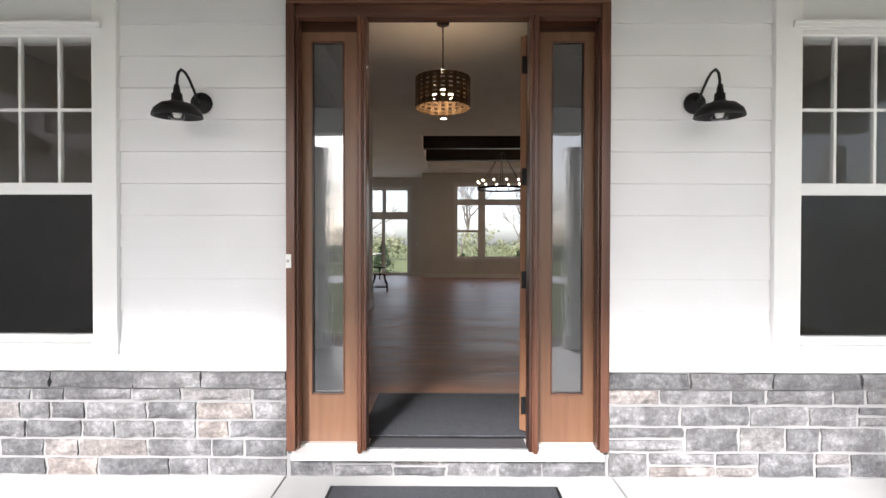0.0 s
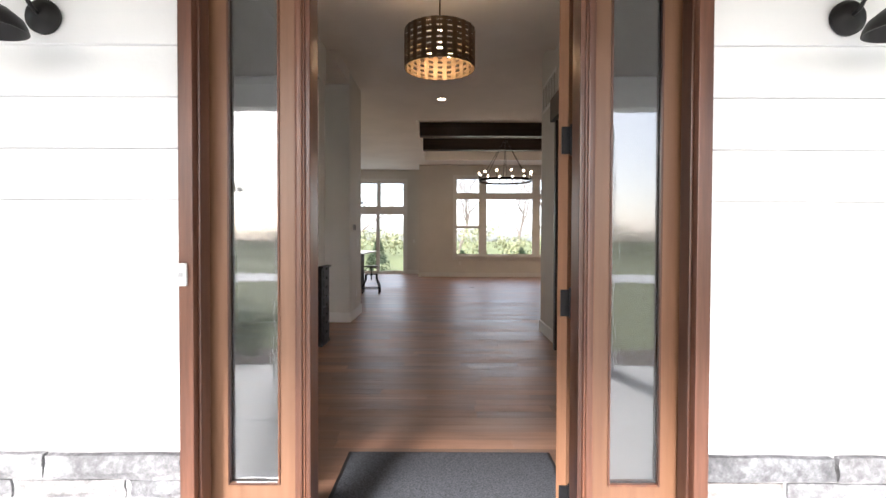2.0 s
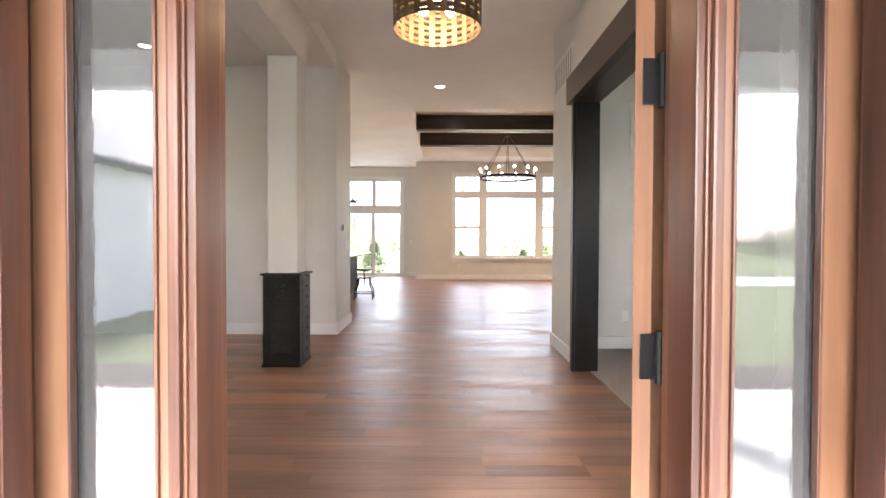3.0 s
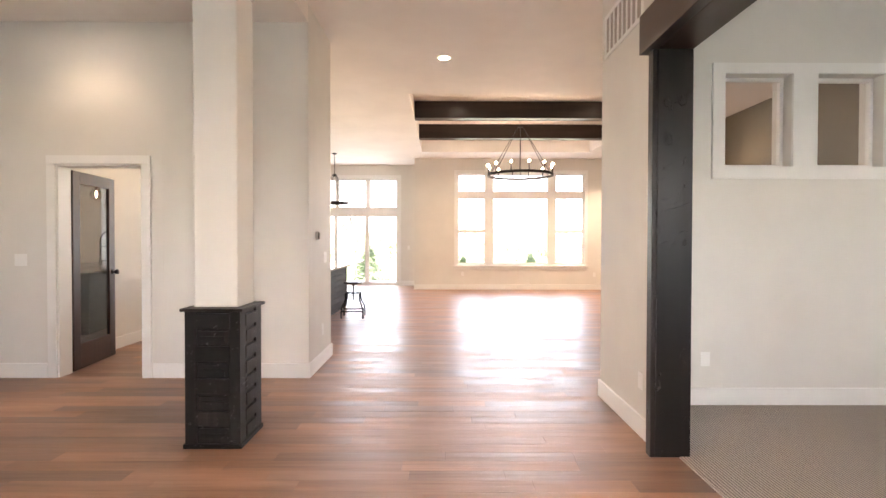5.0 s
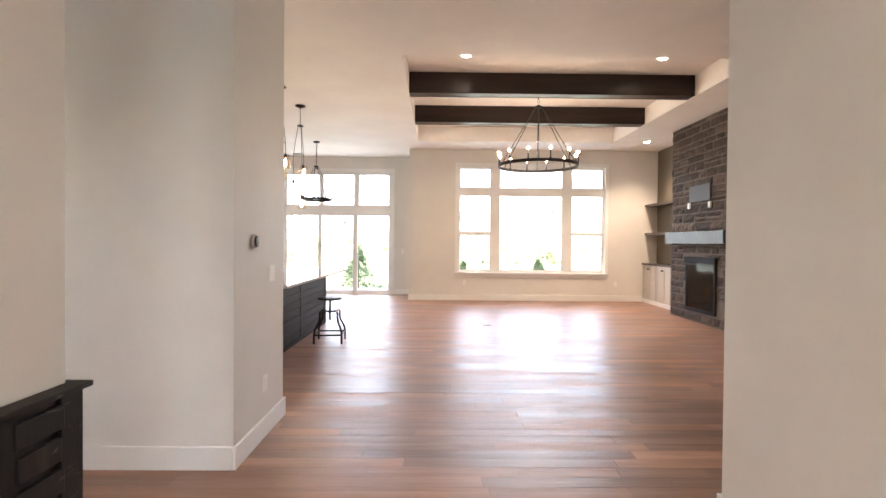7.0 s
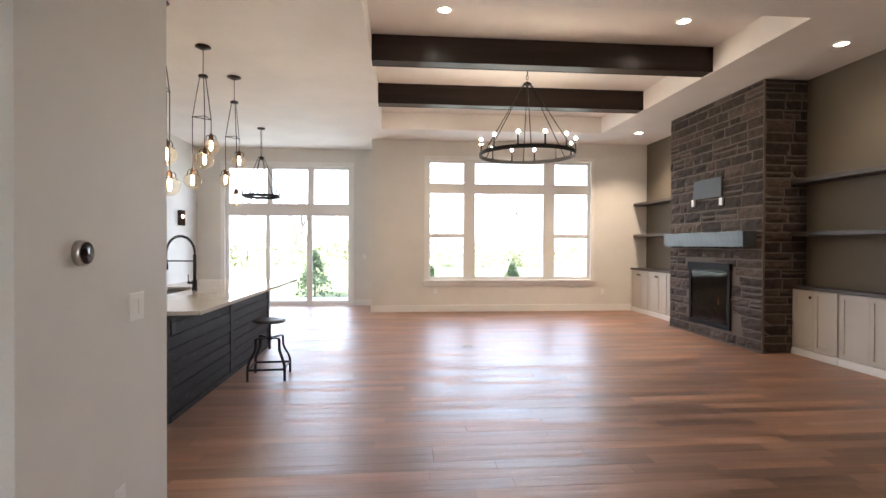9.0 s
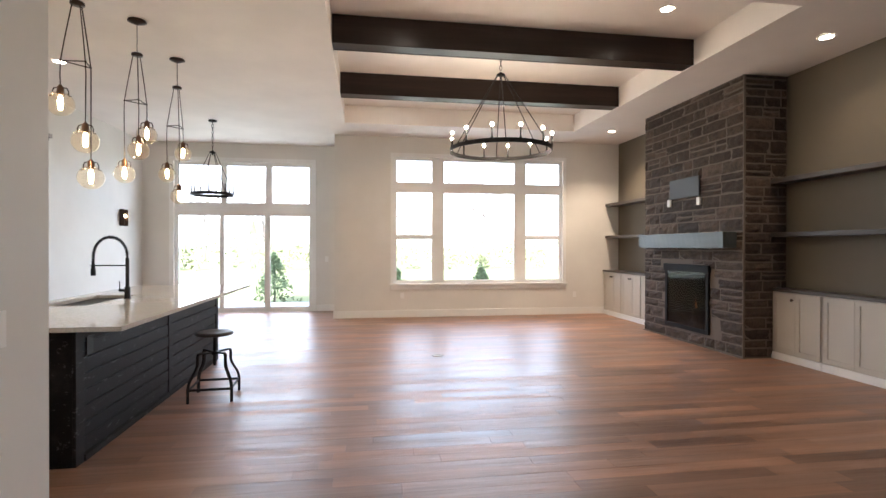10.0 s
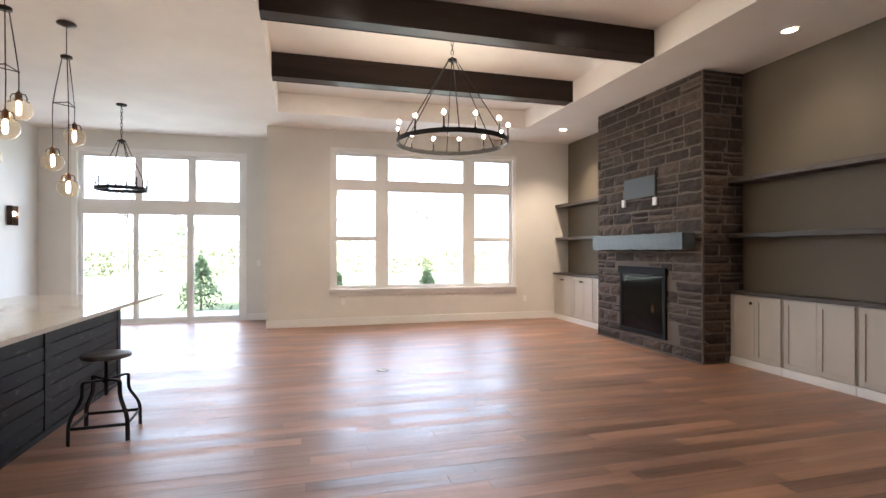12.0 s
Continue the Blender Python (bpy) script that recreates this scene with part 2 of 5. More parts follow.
SHELF = wooden("grey brown shelf wood", [(0.3, (0.024, 0.018, 0.015)), (0.5, (0.045, 0.035, 0.029)), (0.75, (0.078, 0.063, 0.053))], 0.42, "y", 12.0, 0.3, 0.08)
for dark in (SLATWOOD, CRATE, BEAMX, BEAMZ, ESPRESSO):
    shader(dark).inputs["Specular IOR Level"].default_value = 0.22
MANTEL = wooden("blue grey mantel beam", [(0.3, (0.022, 0.026, 0.028)), (0.5, (0.045, 0.054, 0.057)), (0.75, (0.09, 0.104, 0.108))], 0.45, "y", 8.0, 0.6, 0.1)
SEATWOOD = wooden("dark stool seat", [(0.3, (0.02, 0.015, 0.012)), (0.5, (0.045, 0.033, 0.027)), (0.75, (0.08, 0.06, 0.048))], 0.35, "x", 12.0, 0.2, 0.08)


def flecked(m, share=0.70):
    """Small worn spots where pale wood shows through the stain."""
    s = shader(m)
    old = s.inputs["Base Color"].links[0].from_socket
    f = ramp(m, noisy(m, 24.0, 5, place(m, (1, 0.35, 1.2)), 0.7), (share, (0, 0, 0)), (share + 0.06, (1, 1, 1)))
    join(m, mixc(m, f, old, (0.070, 0.066, 0.066)), s.inputs["Base Color"])


def pitted(m, scale=11.0):
    """Knots and dents pressed into a heavy timber."""
    n = ramp(m, noisy(m, scale, 3, place(m, (1, 1, 0.6)), 0.6), (0.31, (0, 0, 0)), (0.37, (1, 1, 1)))
    b = node(m, "ShaderNodeBump", Strength=0.7, Distance=0.006)
    join(m, n, b.inputs["Height"])
    old = [k for k in m.node_tree.nodes if k.type == "BUMP" and k != b][0]
    join(m, b.outputs[0], old.inputs["Normal"])


pitted(BEAMZ)
shader(BEAMZ).inputs["Specular IOR Level"].default_value = 0.3
shader(SLATWOOD).inputs["Specular IOR Level"].default_value = 0.14
flecked(SLATWOOD, 0.595)
flecked(CRATE, 0.615)


def stony(name, stops, veil, rough=0.85, scale=9.0):
    m = mat(name, stops[1][1], rough)
    c = chance(m)
    v = place(m)
    col = ramp(m, c, *stops)
    cloud = noisy(m, scale, 6, v, 0.7)
    mott = ramp(m, cloud, (0.35, (0.62, 0.62, 0.62)), (0.5, (1.0, 1.0, 1.0)), (0.7, veil))
    speck = ramp(m, noisy(m, scale * 5.5, 7, v, 0.75), (0.36, (0.68, 0.68, 0.68)), (0.52, (1.0, 1.0, 1.0)), (0.68, (1.5, 1.5, 1.5)))
    join(m, mixc(m, 1.0, mixc(m, 1.0, col, mott, "MULTIPLY"), speck, "MULTIPLY"), shader(m).inputs["Base Color"])
    bump(m, noisy(m, 34.0, 7, v, 0.7), 0.7, 0.012)
    return m


STONE_OUT = stony("grey limestone", [(0.0, (0.108, 0.108, 0.110)), (0.45, (0.142, 0.140, 0.141)), (0.85, (0.182, 0.180, 0.180)), (0.98, (0.20, 0.175, 0.16))], (2.1, 2.1, 2.1), 0.85, 7.0)
STONE_IN = stony("brown ledge stone", [(0.0, (0.026, 0.017, 0.0125)), (0.4, (0.044, 0.029, 0.021)), (0.75, (0.066, 0.045, 0.033)), (0.97, (0.092, 0.066, 0.049))], (1.5, 1.45, 1.4), 0.85, 10.0)
MORTAR_OUT = painted("pale mortar", (0.28, 0.277, 0.272), 0.9, 50, 0.6)
MORTAR_IN = painted("taupe mortar", (0.135, 0.110, 0.088), 0.9, 50, 0.6)
CONCRETE = painted("broom finished concrete", (0.50, 0.495, 0.48), 0.85, 70, 0.35)

QUARTZ = mat("pale quartz", (0.60, 0.57, 0.52), 0.06)
qv = place(QUARTZ)
join(QUARTZ, ramp(QUARTZ, noisy(QUARTZ, 60, 4, qv), (0.4, (0.50, 0.475, 0.43)), (0.6, (0.60, 0.575, 0.53))), shader(QUARTZ).inputs["Base Color"])

MATFAB = mat("charcoal rubber backed mat", (0.045, 0.046, 0.05), 0.95)
mv = place(MATFAB)
join(MATFAB, ramp(MATFAB, noisy(MATFAB, 130, 5, mv, 0.7), (0.38, (0.022, 0.024, 0.028)), (0.64, (0.10, 0.105, 0.118))), shader(MATFAB).inputs["Base Color"])
bump(MATFAB, noisy(MATFAB, 160, 3, mv), 0.9, 0.006)

CARPET = mat("ribbed taupe carpet", (0.24, 0.205, 0.18), 1.0)
cv = place(CARPET)
wv = node(CARPET, "ShaderNodeTexWave", Scale=16.0, Distortion=1.6, Detail=3.0)
join(CARPET, cv, wv.inputs["Vector"])
join(CARPET, ramp(CARPET, wv.outputs["Fac"], (0.1, (0.36, 0.31, 0.275)), (0.8, (0.68, 0.60, 0.535))), shader(CARPET).inputs["Base Color"])
bump(CARPET, wv.outputs["Fac"], 1.0, 0.012)

GRASS = mat("lawn", (0.13, 0.15, 0.065), 0.95)
gv = place(GRASS)
join(GRASS, mixc(GRASS, 0.5, ramp(GRASS, noisy(GRASS, 0.35, 5, gv), (0.35, (0.12, 0.14, 0.055)), (0.65, (0.18, 0.20, 0.085))),
                 ramp(GRASS, noisy(GRASS, 30, 4, gv), (0.3, (0.08, 0.105, 0.035)), (0.7, (0.19, 0.21, 0.09)))), shader(GRASS).inputs["Base Color"])
bump(GRASS, noisy(GRASS, 40, 4, gv), 0.8, 0.05)
MULCH = painted("dark bark mulch", (0.06, 0.042, 0.032), 0.95, 30, 1.0)
BARK = painted("grey bark", (0.12, 0.10, 0.085), 0.95, 18, 1.0)


def leafy(name, a, b):
    m = mat(name, a, 0.7)
    join(m, ramp(m, chance(m), (0.0, a), (1.0, b)), shader(m).inputs["Base Color"])
    return m


LEAF = leafy("spring leaves", (0.115, 0.13, 0.06), (0.21, 0.215, 0.115))
NEEDLE = leafy("evergreen needles", (0.09, 0.135, 0.065), (0.20, 0.26, 0.13))
TWIG = leafy("bare twigs", (0.10, 0.085, 0.075), (0.17, 0.145, 0.125))
SHINGLE = painted("grey roof shingles", (0.10, 0.10, 0.105), 0.9, 12, 0.8)


# ---- mesh helpers ----
def box(bm, x0, x1, y0, y1, z0, z1):
    v = [bm.verts.new((x, y, z)) for x in (x0, x1) for y in (y0, y1) for z in (z0, z1)]
    for f in ((0, 1, 3, 2), (4, 6, 7, 5), (0, 4, 5, 1), (2, 3, 7, 6), (0, 2, 6, 4), (1, 5, 7, 3)):
        bm.faces.new([v[i] for i in f])
    return v


def rings(bm, loops, closed=False, cap=True):
    """Skins a row of loops of equal count."""
    vs = [[bm.verts.new(p) for p in loop] for loop in loops]
    n = len(vs[0])
    pairs = list(zip(vs, vs[1:])) + ([(vs[-1], vs[0])] if closed else [])
    for a, b in pairs:
        for i in range(n):
            bm.faces.new((a[i], a[(i + 1) % n], b[(i + 1) % n], b[i]))
    if cap and not closed:
        bm.faces.new(vs[0][::-1])
        bm.faces.new(vs[-1])


def tube(bm, points, r, seg=8, closed=False):
    pts = [Vector(p) for p in points]
    rs = r if isinstance(r, (list, tuple)) else [r] * len(pts)
    loops = []
    side = None
    for i, p in enumerate(pts):
        a = pts[i - 1] if (i or closed) else p
        b = pts[(i + 1) % len(pts)] if (i + 1 < len(pts) or closed) else p
        d = (b - a).normalized()
        if side is None:
            side = d.cross(Vector((0, 0, 1)))
            if side.length < 1e-3:
                side = Vector((1, 0, 0))
        side = (side - d * side.dot(d)).normalized()
        up = d.cross(side)
        loops.append([p + (side * math.cos(k * 2 * math.pi / seg) + up * math.sin(k * 2 * math.pi / seg)) * rs[i] for k in range(seg)])
    rings(bm, loops, closed)


def lathe(bm, profile, seg=24, at=(0, 0, 0), turn=None, cap=True):
    """Turns (radius, height) pairs round z; turn: a matrix applied after."""
    m = Matrix.Translation(at) @ (turn or Matrix.Identity(4))
    rings(bm, [[m @ Vector((max(r, 1e-4) * math.cos(k * 2 * math.pi / seg), max(r, 1e-4) * math.sin(k * 2 * math.pi / seg), h)) for k in range(seg)] for r, h in profile], False, cap)


def ball(bm, at, r, seg=12):
    lathe(bm, [(r * math.sin(a * math.pi / 8), -r * math.cos(a * math.pi / 8)) for a in range(9)], seg, at)


def bevel(bm, w, seg=2):
    bmesh.ops.bevel(bm, geom=bm.edges[:], offset=w, segments=seg, affect="EDGES", profile=0.6)


def part(name, bm, material, parent=None, label="", smooth=False):
    bmesh.ops.recalc_face_normals(bm, faces=bm.faces[:])
    me = bpy.data.meshes.new(name)
    bm.to_mesh(me)
    bm.free()
    if smooth:
        for p in me.polygons:
            p.use_smooth = True
    me.materials.append(material)
    ob = new(name, me)
    ob.parent = parent
    return tagged(ob, label)


def boxes(name, material, parent, *dims, w=0.0, label=""):
    bm = bmesh.new()
    for d in dims:
        box(bm, *d)
    if w:
        bevel(bm, w)
    return part(name, bm, material, parent, label)


def thing(name, label, category, at=(0, 0, 0), group="", kind=""):
    e = new(name)
    e.empty_display_size = 0.1
    e.location = at
    return tagged(e, label, category, group, kind)


def structure(name, material, *dims, w=0.0, label="", category=""):
    ob = boxes(name, material, None, *dims, w=w)
    return tagged(ob, label, category, "", "structure")


def holed(name, material, axis, a0, a1, b0, b1, z0, z1, holes, label, category="wall"):
    """A wall along x or y from a0 to a1, its thickness b0 to b1, with holes (a0, a1, z0, z1) cut through."""
    bm = bmesh.new()
    us = sorted({a0, a1, *(h[0] for h in holes), *(h[1] for h in holes)})
    zs = sorted({z0, z1, *(h[2] for h in holes), *(h[3] for h in holes)})

    def solid(i, k):
        if not (0 <= i < len(us) - 1 and 0 <= k < len(zs) - 1):
            return False
        u, z = (us[i] + us[i + 1]) / 2, (zs[k] + zs[k + 1]) / 2
        return not any(h[0] < u < h[1] and h[2] < z < h[3] for h in holes)

    def quad(*p):
        bm.faces.new([bm.verts.new((u, b, z) if axis == "x" else (b, u, z)) for u, b, z in p])

    for i in range(len(us) - 1):
        for k in range(len(zs) - 1):
            if not solid(i, k):
                continue
            u, U, z, Z = us[i], us[i + 1], zs[k], zs[k + 1]
            quad((u, b0, z), (U, b0, z), (U, b0, Z), (u, b0, Z))
            quad((u, b1, z), (u, b1, Z), (U, b1, Z), (U, b1, z))
            if not solid(i - 1, k):
                quad((u, b0, z), (u, b0, Z), (u, b1, Z), (u, b1, z))
            if not solid(i + 1, k):
                quad((U, b0, z), (U, b1, z), (U, b1, Z), (U, b0, Z))
            if not solid(i, k - 1):
                quad((u, b0, z), (u, b1, z), (U, b1, z), (U, b0, z))
            if not solid(i, k + 1):
                quad((u, b0, Z), (U, b0, Z), (U, b1, Z), (u, b1, Z))
    bmesh.ops.remove_doubles(bm, verts=bm.verts[:], dist=1e-5)
    ob = part(name, bm, material)
    return tagged(ob, label, category, "", "structure")


# ---- the setting: ground and outdoors ----
CEIL_Z, FOYER_Z, TRAY_Z = 3.64, 3.46, 3.96
PORCH = -0.18
structure("ground", GRASS, (-400, 400, -400, 400, -1.4, -0.36), label="spring lawn reaching to the horizon", category="ground")
structure("driveway", CONCRETE, (-30, 30, -17.5, -13.5, -0.40, -0.345), label="pale concrete driveway across the lawn", category="driveway")
structure("walkway", CONCRETE, (-1.1, 1.1, -13.5, -0.62, -0.40, -0.34), label="pale concrete walkway to the porch", category="walkway")
structure("planting_bed", MULCH, (-5.0, -1.15, -2.1, -0.62, -0.40, -0.33), (1.15, 5.0, -2.1, -0.62, -0.40, -0.33), label="dark mulched bed along the porch", category="flower bed")
structure("garden_bed", MULCH, (-3.6, -1.0, 21.7, 23.4, -0.40, -0.33), label="dark mulched bed on the back lawn", category="flower bed")
structure("patio", CONCRETE, (-4.6, -1.0, 18.92, 21.2, -0.40, -0.06), w=0.01, label="pale concrete patio outside the sliding doors", category="patio")

porch_floor = structure("porch_floor", MORTAR_OUT, (-5.2, 5.36, -0.6, 2.975, -0.40, PORCH - 0.012), label="concrete porch floor cut into slabs", category="porch floor")
porch_ceiling = structure("porch_ceiling", PORCHWOOD, (-5.2, 5.36, -0.75, 2.97, 2.95, 3.1), label="taupe boarded porch ceiling", category="ceiling")


structure("porch_beam", SIDING, (-5.2, 5.36, -0.62, -0.42, 2.62, 2.95), w=0.01, label="white beam along the porch front", category="beam")
for x in (-1.68, 1.68, -5.0, 5.0):
    post = thing("porch_column", "square white porch column with a plain base", "column", (x, -0.52, PORCH), "porch columns", "structure")
    boxes("shaft", TRIM, post, (-0.1, 0.1, -0.1, 0.1, 0.2, 2.62), w=0.008)
    boxes("base", TRIM, post, (-0.13, 0.13, -0.08, 0.13, 0.0, 0.2), w=0.01)

# ---- walls ----
FY0, FY1 = 2.98, 3.16       # front wall
WL = (-3.04, -2.07, 0.62, 2.425)
WR = (2.04, 3.01, 0.62, 2.425)
# Second window of each pair is unseen, added to let in more daylight.
WL_ADDED = (-4.11, -3.19, 0.62, 2.425)
WR_ADDED = (3.16, 4.08, 0.62, 2.425)
holed("wall_south", WALL, "x", -5.2, 5.36, FY0, FY1, PORCH - 0.2, 4.2, [(-0.92, 0.92, 0.0, 2.62), WL, WR, WL_ADDED, WR_ADDED], "front wall with door and two windows")
GW = (0.34, 3.90, 0.68, 3.24)
SL = (-4.24, -1.40, 0.0, 3.24)
holed("wall_north", WALL, "x", -0.84, 5.36, 17.48, 17.66, -0.3, 4.2, [GW], "greige far wall with a wide white window")
holed("wall_north_nook", WALL, "x", -5.03, -0.66, 18.70, 18.88, -0.3, 4.2, [SL], "greige nook wall with sliding glass doors")
structure("wall_nook_side", WALL, (-0.84, -0.66, 17.66, 18.70, -0.3, 4.2), label="greige return wall of the nook", category="wall")
structure("wall_west", WALL, (-5.21, -5.03, 3.16, 18.88, -0.3, 4.2), label="pale greige wall along kitchen and dining room", category="wall")
structure("wall_kitchen_west", WALL, (-5.03, -4.86, 8.62, 18.70, -0.02, 3.7), label="pale kitchen wall", category="wall")
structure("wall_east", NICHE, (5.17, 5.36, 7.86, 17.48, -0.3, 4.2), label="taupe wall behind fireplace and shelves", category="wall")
structure("wall_east_office", WALL, (5.17, 5.36, 3.16, 7.86, -0.3, 4.2), label="greige side wall of the office", category="wall")
TR = [(2.205, 2.755, 1.95, 2.70), (2.955, 3.505, 1.95, 2.70), (3.705, 4.255, 1.95, 2.70)]
holed("wall_office_north", WALL, "x", 1.29, 5.17, 7.62, 7.86, -0.02, 3.7, TR, "greige wall with a row of high inner windows")
holed("wall_foyer_east", WALL, "y", 3.16, 7.62, 1.29, 1.43, -0.02, 3.7, [(4.30, 6.66, -0.02, 2.72)], "greige foyer wall with a wide cased opening")
holed("wall_dining_north", WALL, "x", -5.03, -2.80, 8.43, 8.60, -0.02, 3.7, [(-3.835, -3.0, -0.02, 2.08)], "greige dining room wall with a doorway")
structure("wall_pier", WALL, (-2.80, -1.385, 8.43, 9.40, -0.02, 3.7), w=0.0015, label="pale greige wall end between foyer and kitchen", category="wall")
structure("wall_hall", WALL, (-4.86, -4.12, 8.62, 10.3, -0.02, 3.7), label="pale wall of the passage to the kitchen", category="wall")
structure("header_dining", WALL, (-1.73, -1.41, 3.16, 7.11, 3.02, 3.5), w=0.006, label="greige dropped header along the dining room", category="beam")
structure("column_wall", WALL, (-1.715, -1.425, 6.825, 7.11, 0.9, 3.02), w=0.012, label="square greige drywall column on a wooden pedestal", category="column")

# ---- ceilings ----
structure("ceiling_foyer", CEIL, (-5.03, 1.29, 3.16, 7.11, FOYER_Z, 3.75), label="flat warm white foyer ceiling", category="ceiling")
structure("ceiling_dining", CEIL, (-5.03, -1.385, 7.11, 8.43, FOYER_Z, 3.75), label="flat warm white dining ceiling", category="ceiling")
structure("ceiling_office", CEIL, (1.43, 5.17, 3.16, 7.62, FOYER_Z, 3.75), label="flat warm white office ceiling", category="ceiling")
TX0, TX1, TY0, TY1 = -0.60, 3.72, 11.40, 16.48
structure("ceiling", CEIL, (-1.385, 1.29, 7.11, 8.43, CEIL_Z, 3.8), (-5.03, 5.17, 8.43, TY0, CEIL_Z, 4.15), (-5.03, TX0, TY0, TY1, CEIL_Z, 4.15),
          (TX1, 5.17, TY0, TY1, CEIL_Z, 4.15), (-5.03, 5.17, TY1, 18.70, CEIL_Z, 4.15), (TX0, TX1, TY0, TY1, TRAY_Z, 4.15), (1.29, 5.17, 7.86, 8.43, CEIL_Z, 4.15),
          label="warm white ceiling with a deep tray over the great room", category="ceiling")

# ---- floors under the boards ----
floor = structure("floor", mat("dark subfloor", (0.03, 0.018, 0.012), 0.8), (-5.03, 1.39, 3.0, 7.62, -0.3, -0.012), (-5.03, 5.17, 7.62, 18.88, -0.3, -0.012), label="warm brown hickory plank floor", category="floor")
structure("floor_carpet", CARPET, (1.39, 5.17, 3.0, 7.66, -0.3, 0.006), label="ribbed taupe carpet", category="carpet")


# ---- baseboards and trim ----
def baseboard(name, x0, x1, y0, y1):
    """A white board with a stepped top; runs along the longer side."""
    h = 0.145
    bm = bmesh.new()
    box(bm, x0, x1, y0, y1, 0.0, h)
    bevel(bm, 0.004, 1)
    return tagged(part(name, bm, TRIM), "white painted baseboard along the wall", "baseboard", "", "structure")


for b in ((-0.86, 5.17, 17.462, 17.479), (-0.858, -0.842, 17.479, 18.70), (-1.30, -0.858, 18.682, 18.699), (-4.86, -4.34, 18.682, 18.699), (-4.858, -4.842, 14.5, 18.682),
          (-1.384, -1.366, 8.412, 9.418), (-2.80, -1.384, 8.412, 8.429), (-2.90, -2.80, 8.412, 8.429), (-5.02, -3.925, 8.412, 8.429), (-4.119, -4.102, 8.62, 10.3), (1.272, 1.289, 6.70, 7.878),
          (1.289, 5.16, 7.861, 7.878), (1.45, 5.16, 7.602, 7.619), (1.431, 1.449, 6.8, 7.6), (5.152, 5.169, 8.0, 9.5), (-2.80, -1.384, 9.401, 9.418)):
    baseboard("baseboard", *b)


def casing(name, label, x0, x1, z0, z1, y, w, deep=0.02, sill=False):
    """White boards round an opening in a wall along x whose face is at y; the boards stand towards -y."""
    e = thing(name, label, "trim", kind="structure")
    boxes("side_board", TRIM, e, (x0 - w, x0, y - deep, y - 0.001, z0, z1), w=0.003)
    boxes("side_board", TRIM, e, (x1, x1 + w, y - deep, y - 0.001, z0, z1), w=0.003)
    boxes("head_board", TRIM, e, (x0 - w, x1 + w, y - deep - 0.004, y - 0.001, z1 + 0.001, z1 + w), w=0.003)
    if sill:
        boxes("sill_board", TRIM, e, (x0 - w - 0.02, x1 + w + 0.02, y - 0.055, y - 0.001, z0 - 0.035, z0 - 0.001), w=0.004)
        boxes("apron_board", TRIM, e, (x0 - w, x1 + w, y - deep, y - 0.001, z0 - 0.12, z0 - 0.036), w=0.003)
    return e


casing("trim_doorway", "white casing round the dining room doorway", -3.835, -3.0, 0, 2.08, 8.43, 0.085)
boxes("jamb_lining", TRIM, None, (-3.835, -3.82, 8.43, 8.60, 0, 2.08), (-3.015, -3.0, 8.43, 8.60, 0, 2.08), (-3.82, -3.015, 8.43, 8.60, 2.065, 2.08))
tagged(bpy.data.objects["jamb_lining"], "white lining of the doorway", "trim", "", "structure")
casing("trim_window", "white casing and sill round the great room window", GW[0], GW[1], GW[2], GW[3], 17.48, 0.075, 0.02, True)
casing("trim_slider", "white casing round the sliding doors", SL[0], SL[1], 0.0, SL[3], 18.70, 0.09)


def glazed(name, label, x0, x1, z0, z1, y, lights, member, category="window", glass=GLASS):
    """A window in a wall along x: one sheet of frame members pierced by lights, each with a sash bead and a pane."""
    e = thing(name, label, category, kind="structure")
    fr = holed("window_frame", TRIM, "x", x0, x1, y, y + member, z0, z1, lights, "")
    for key in ("label", "category", "kind"):
        if key in fr:
            del fr[key]
    fr.parent = e
    for a0, a1, c0, c1 in lights:
        b = 0.022
        boxes("glazing_bead", TRIM, e, (a0, a0 + b, y + 0.02, y + 0.045, c0, c1), (a1 - b, a1, y + 0.02, y + 0.045, c0, c1), (a0 + b, a1 - b, y + 0.02, y + 0.045, c0, c0 + b), (a0 + b, a1 - b, y + 0.02, y + 0.045, c1 - b, c1))
        p = boxes("pane", glass, e, (a0 + b, a1 - b, y + 0.030, y + 0.034, c0 + b, c1 - b))
        p.visible_shadow = False
    return e


glazed("window_1", "wide white window with transoms and two hung sashes", GW[0], GW[1], GW[2], GW[3], 17.53,
       [(0.37, 1.13, 2.72, 3.20), (1.34, 2.88, 2.72, 3.20), (3.09, 3.86, 2.72, 3.20),
        (0.37, 1.13, 1.645, 2.55), (0.37, 1.13, 0.72, 1.605), (1.34, 2.88, 0.72, 2.55), (3.09, 3.86, 1.645, 2.55), (3.09, 3.86, 0.72, 1.605)], 0.06)
glazed("window_2", "three panel sliding glass door under white transoms", SL[0], SL[1], 0.0, SL[3], 18.75,
       [(-4.18, -3.29, 2.35, 3.19), (-3.21, -2.37, 2.35, 3.19), (-2.27, -1.44, 2.35, 3.19),
        (-4.19, -3.32, 0.08, 2.11), (-3.27, -2.39, 0.08, 2.11), (-2.31, -1.44, 0.08, 2.11)], 0.07, "sliding door")


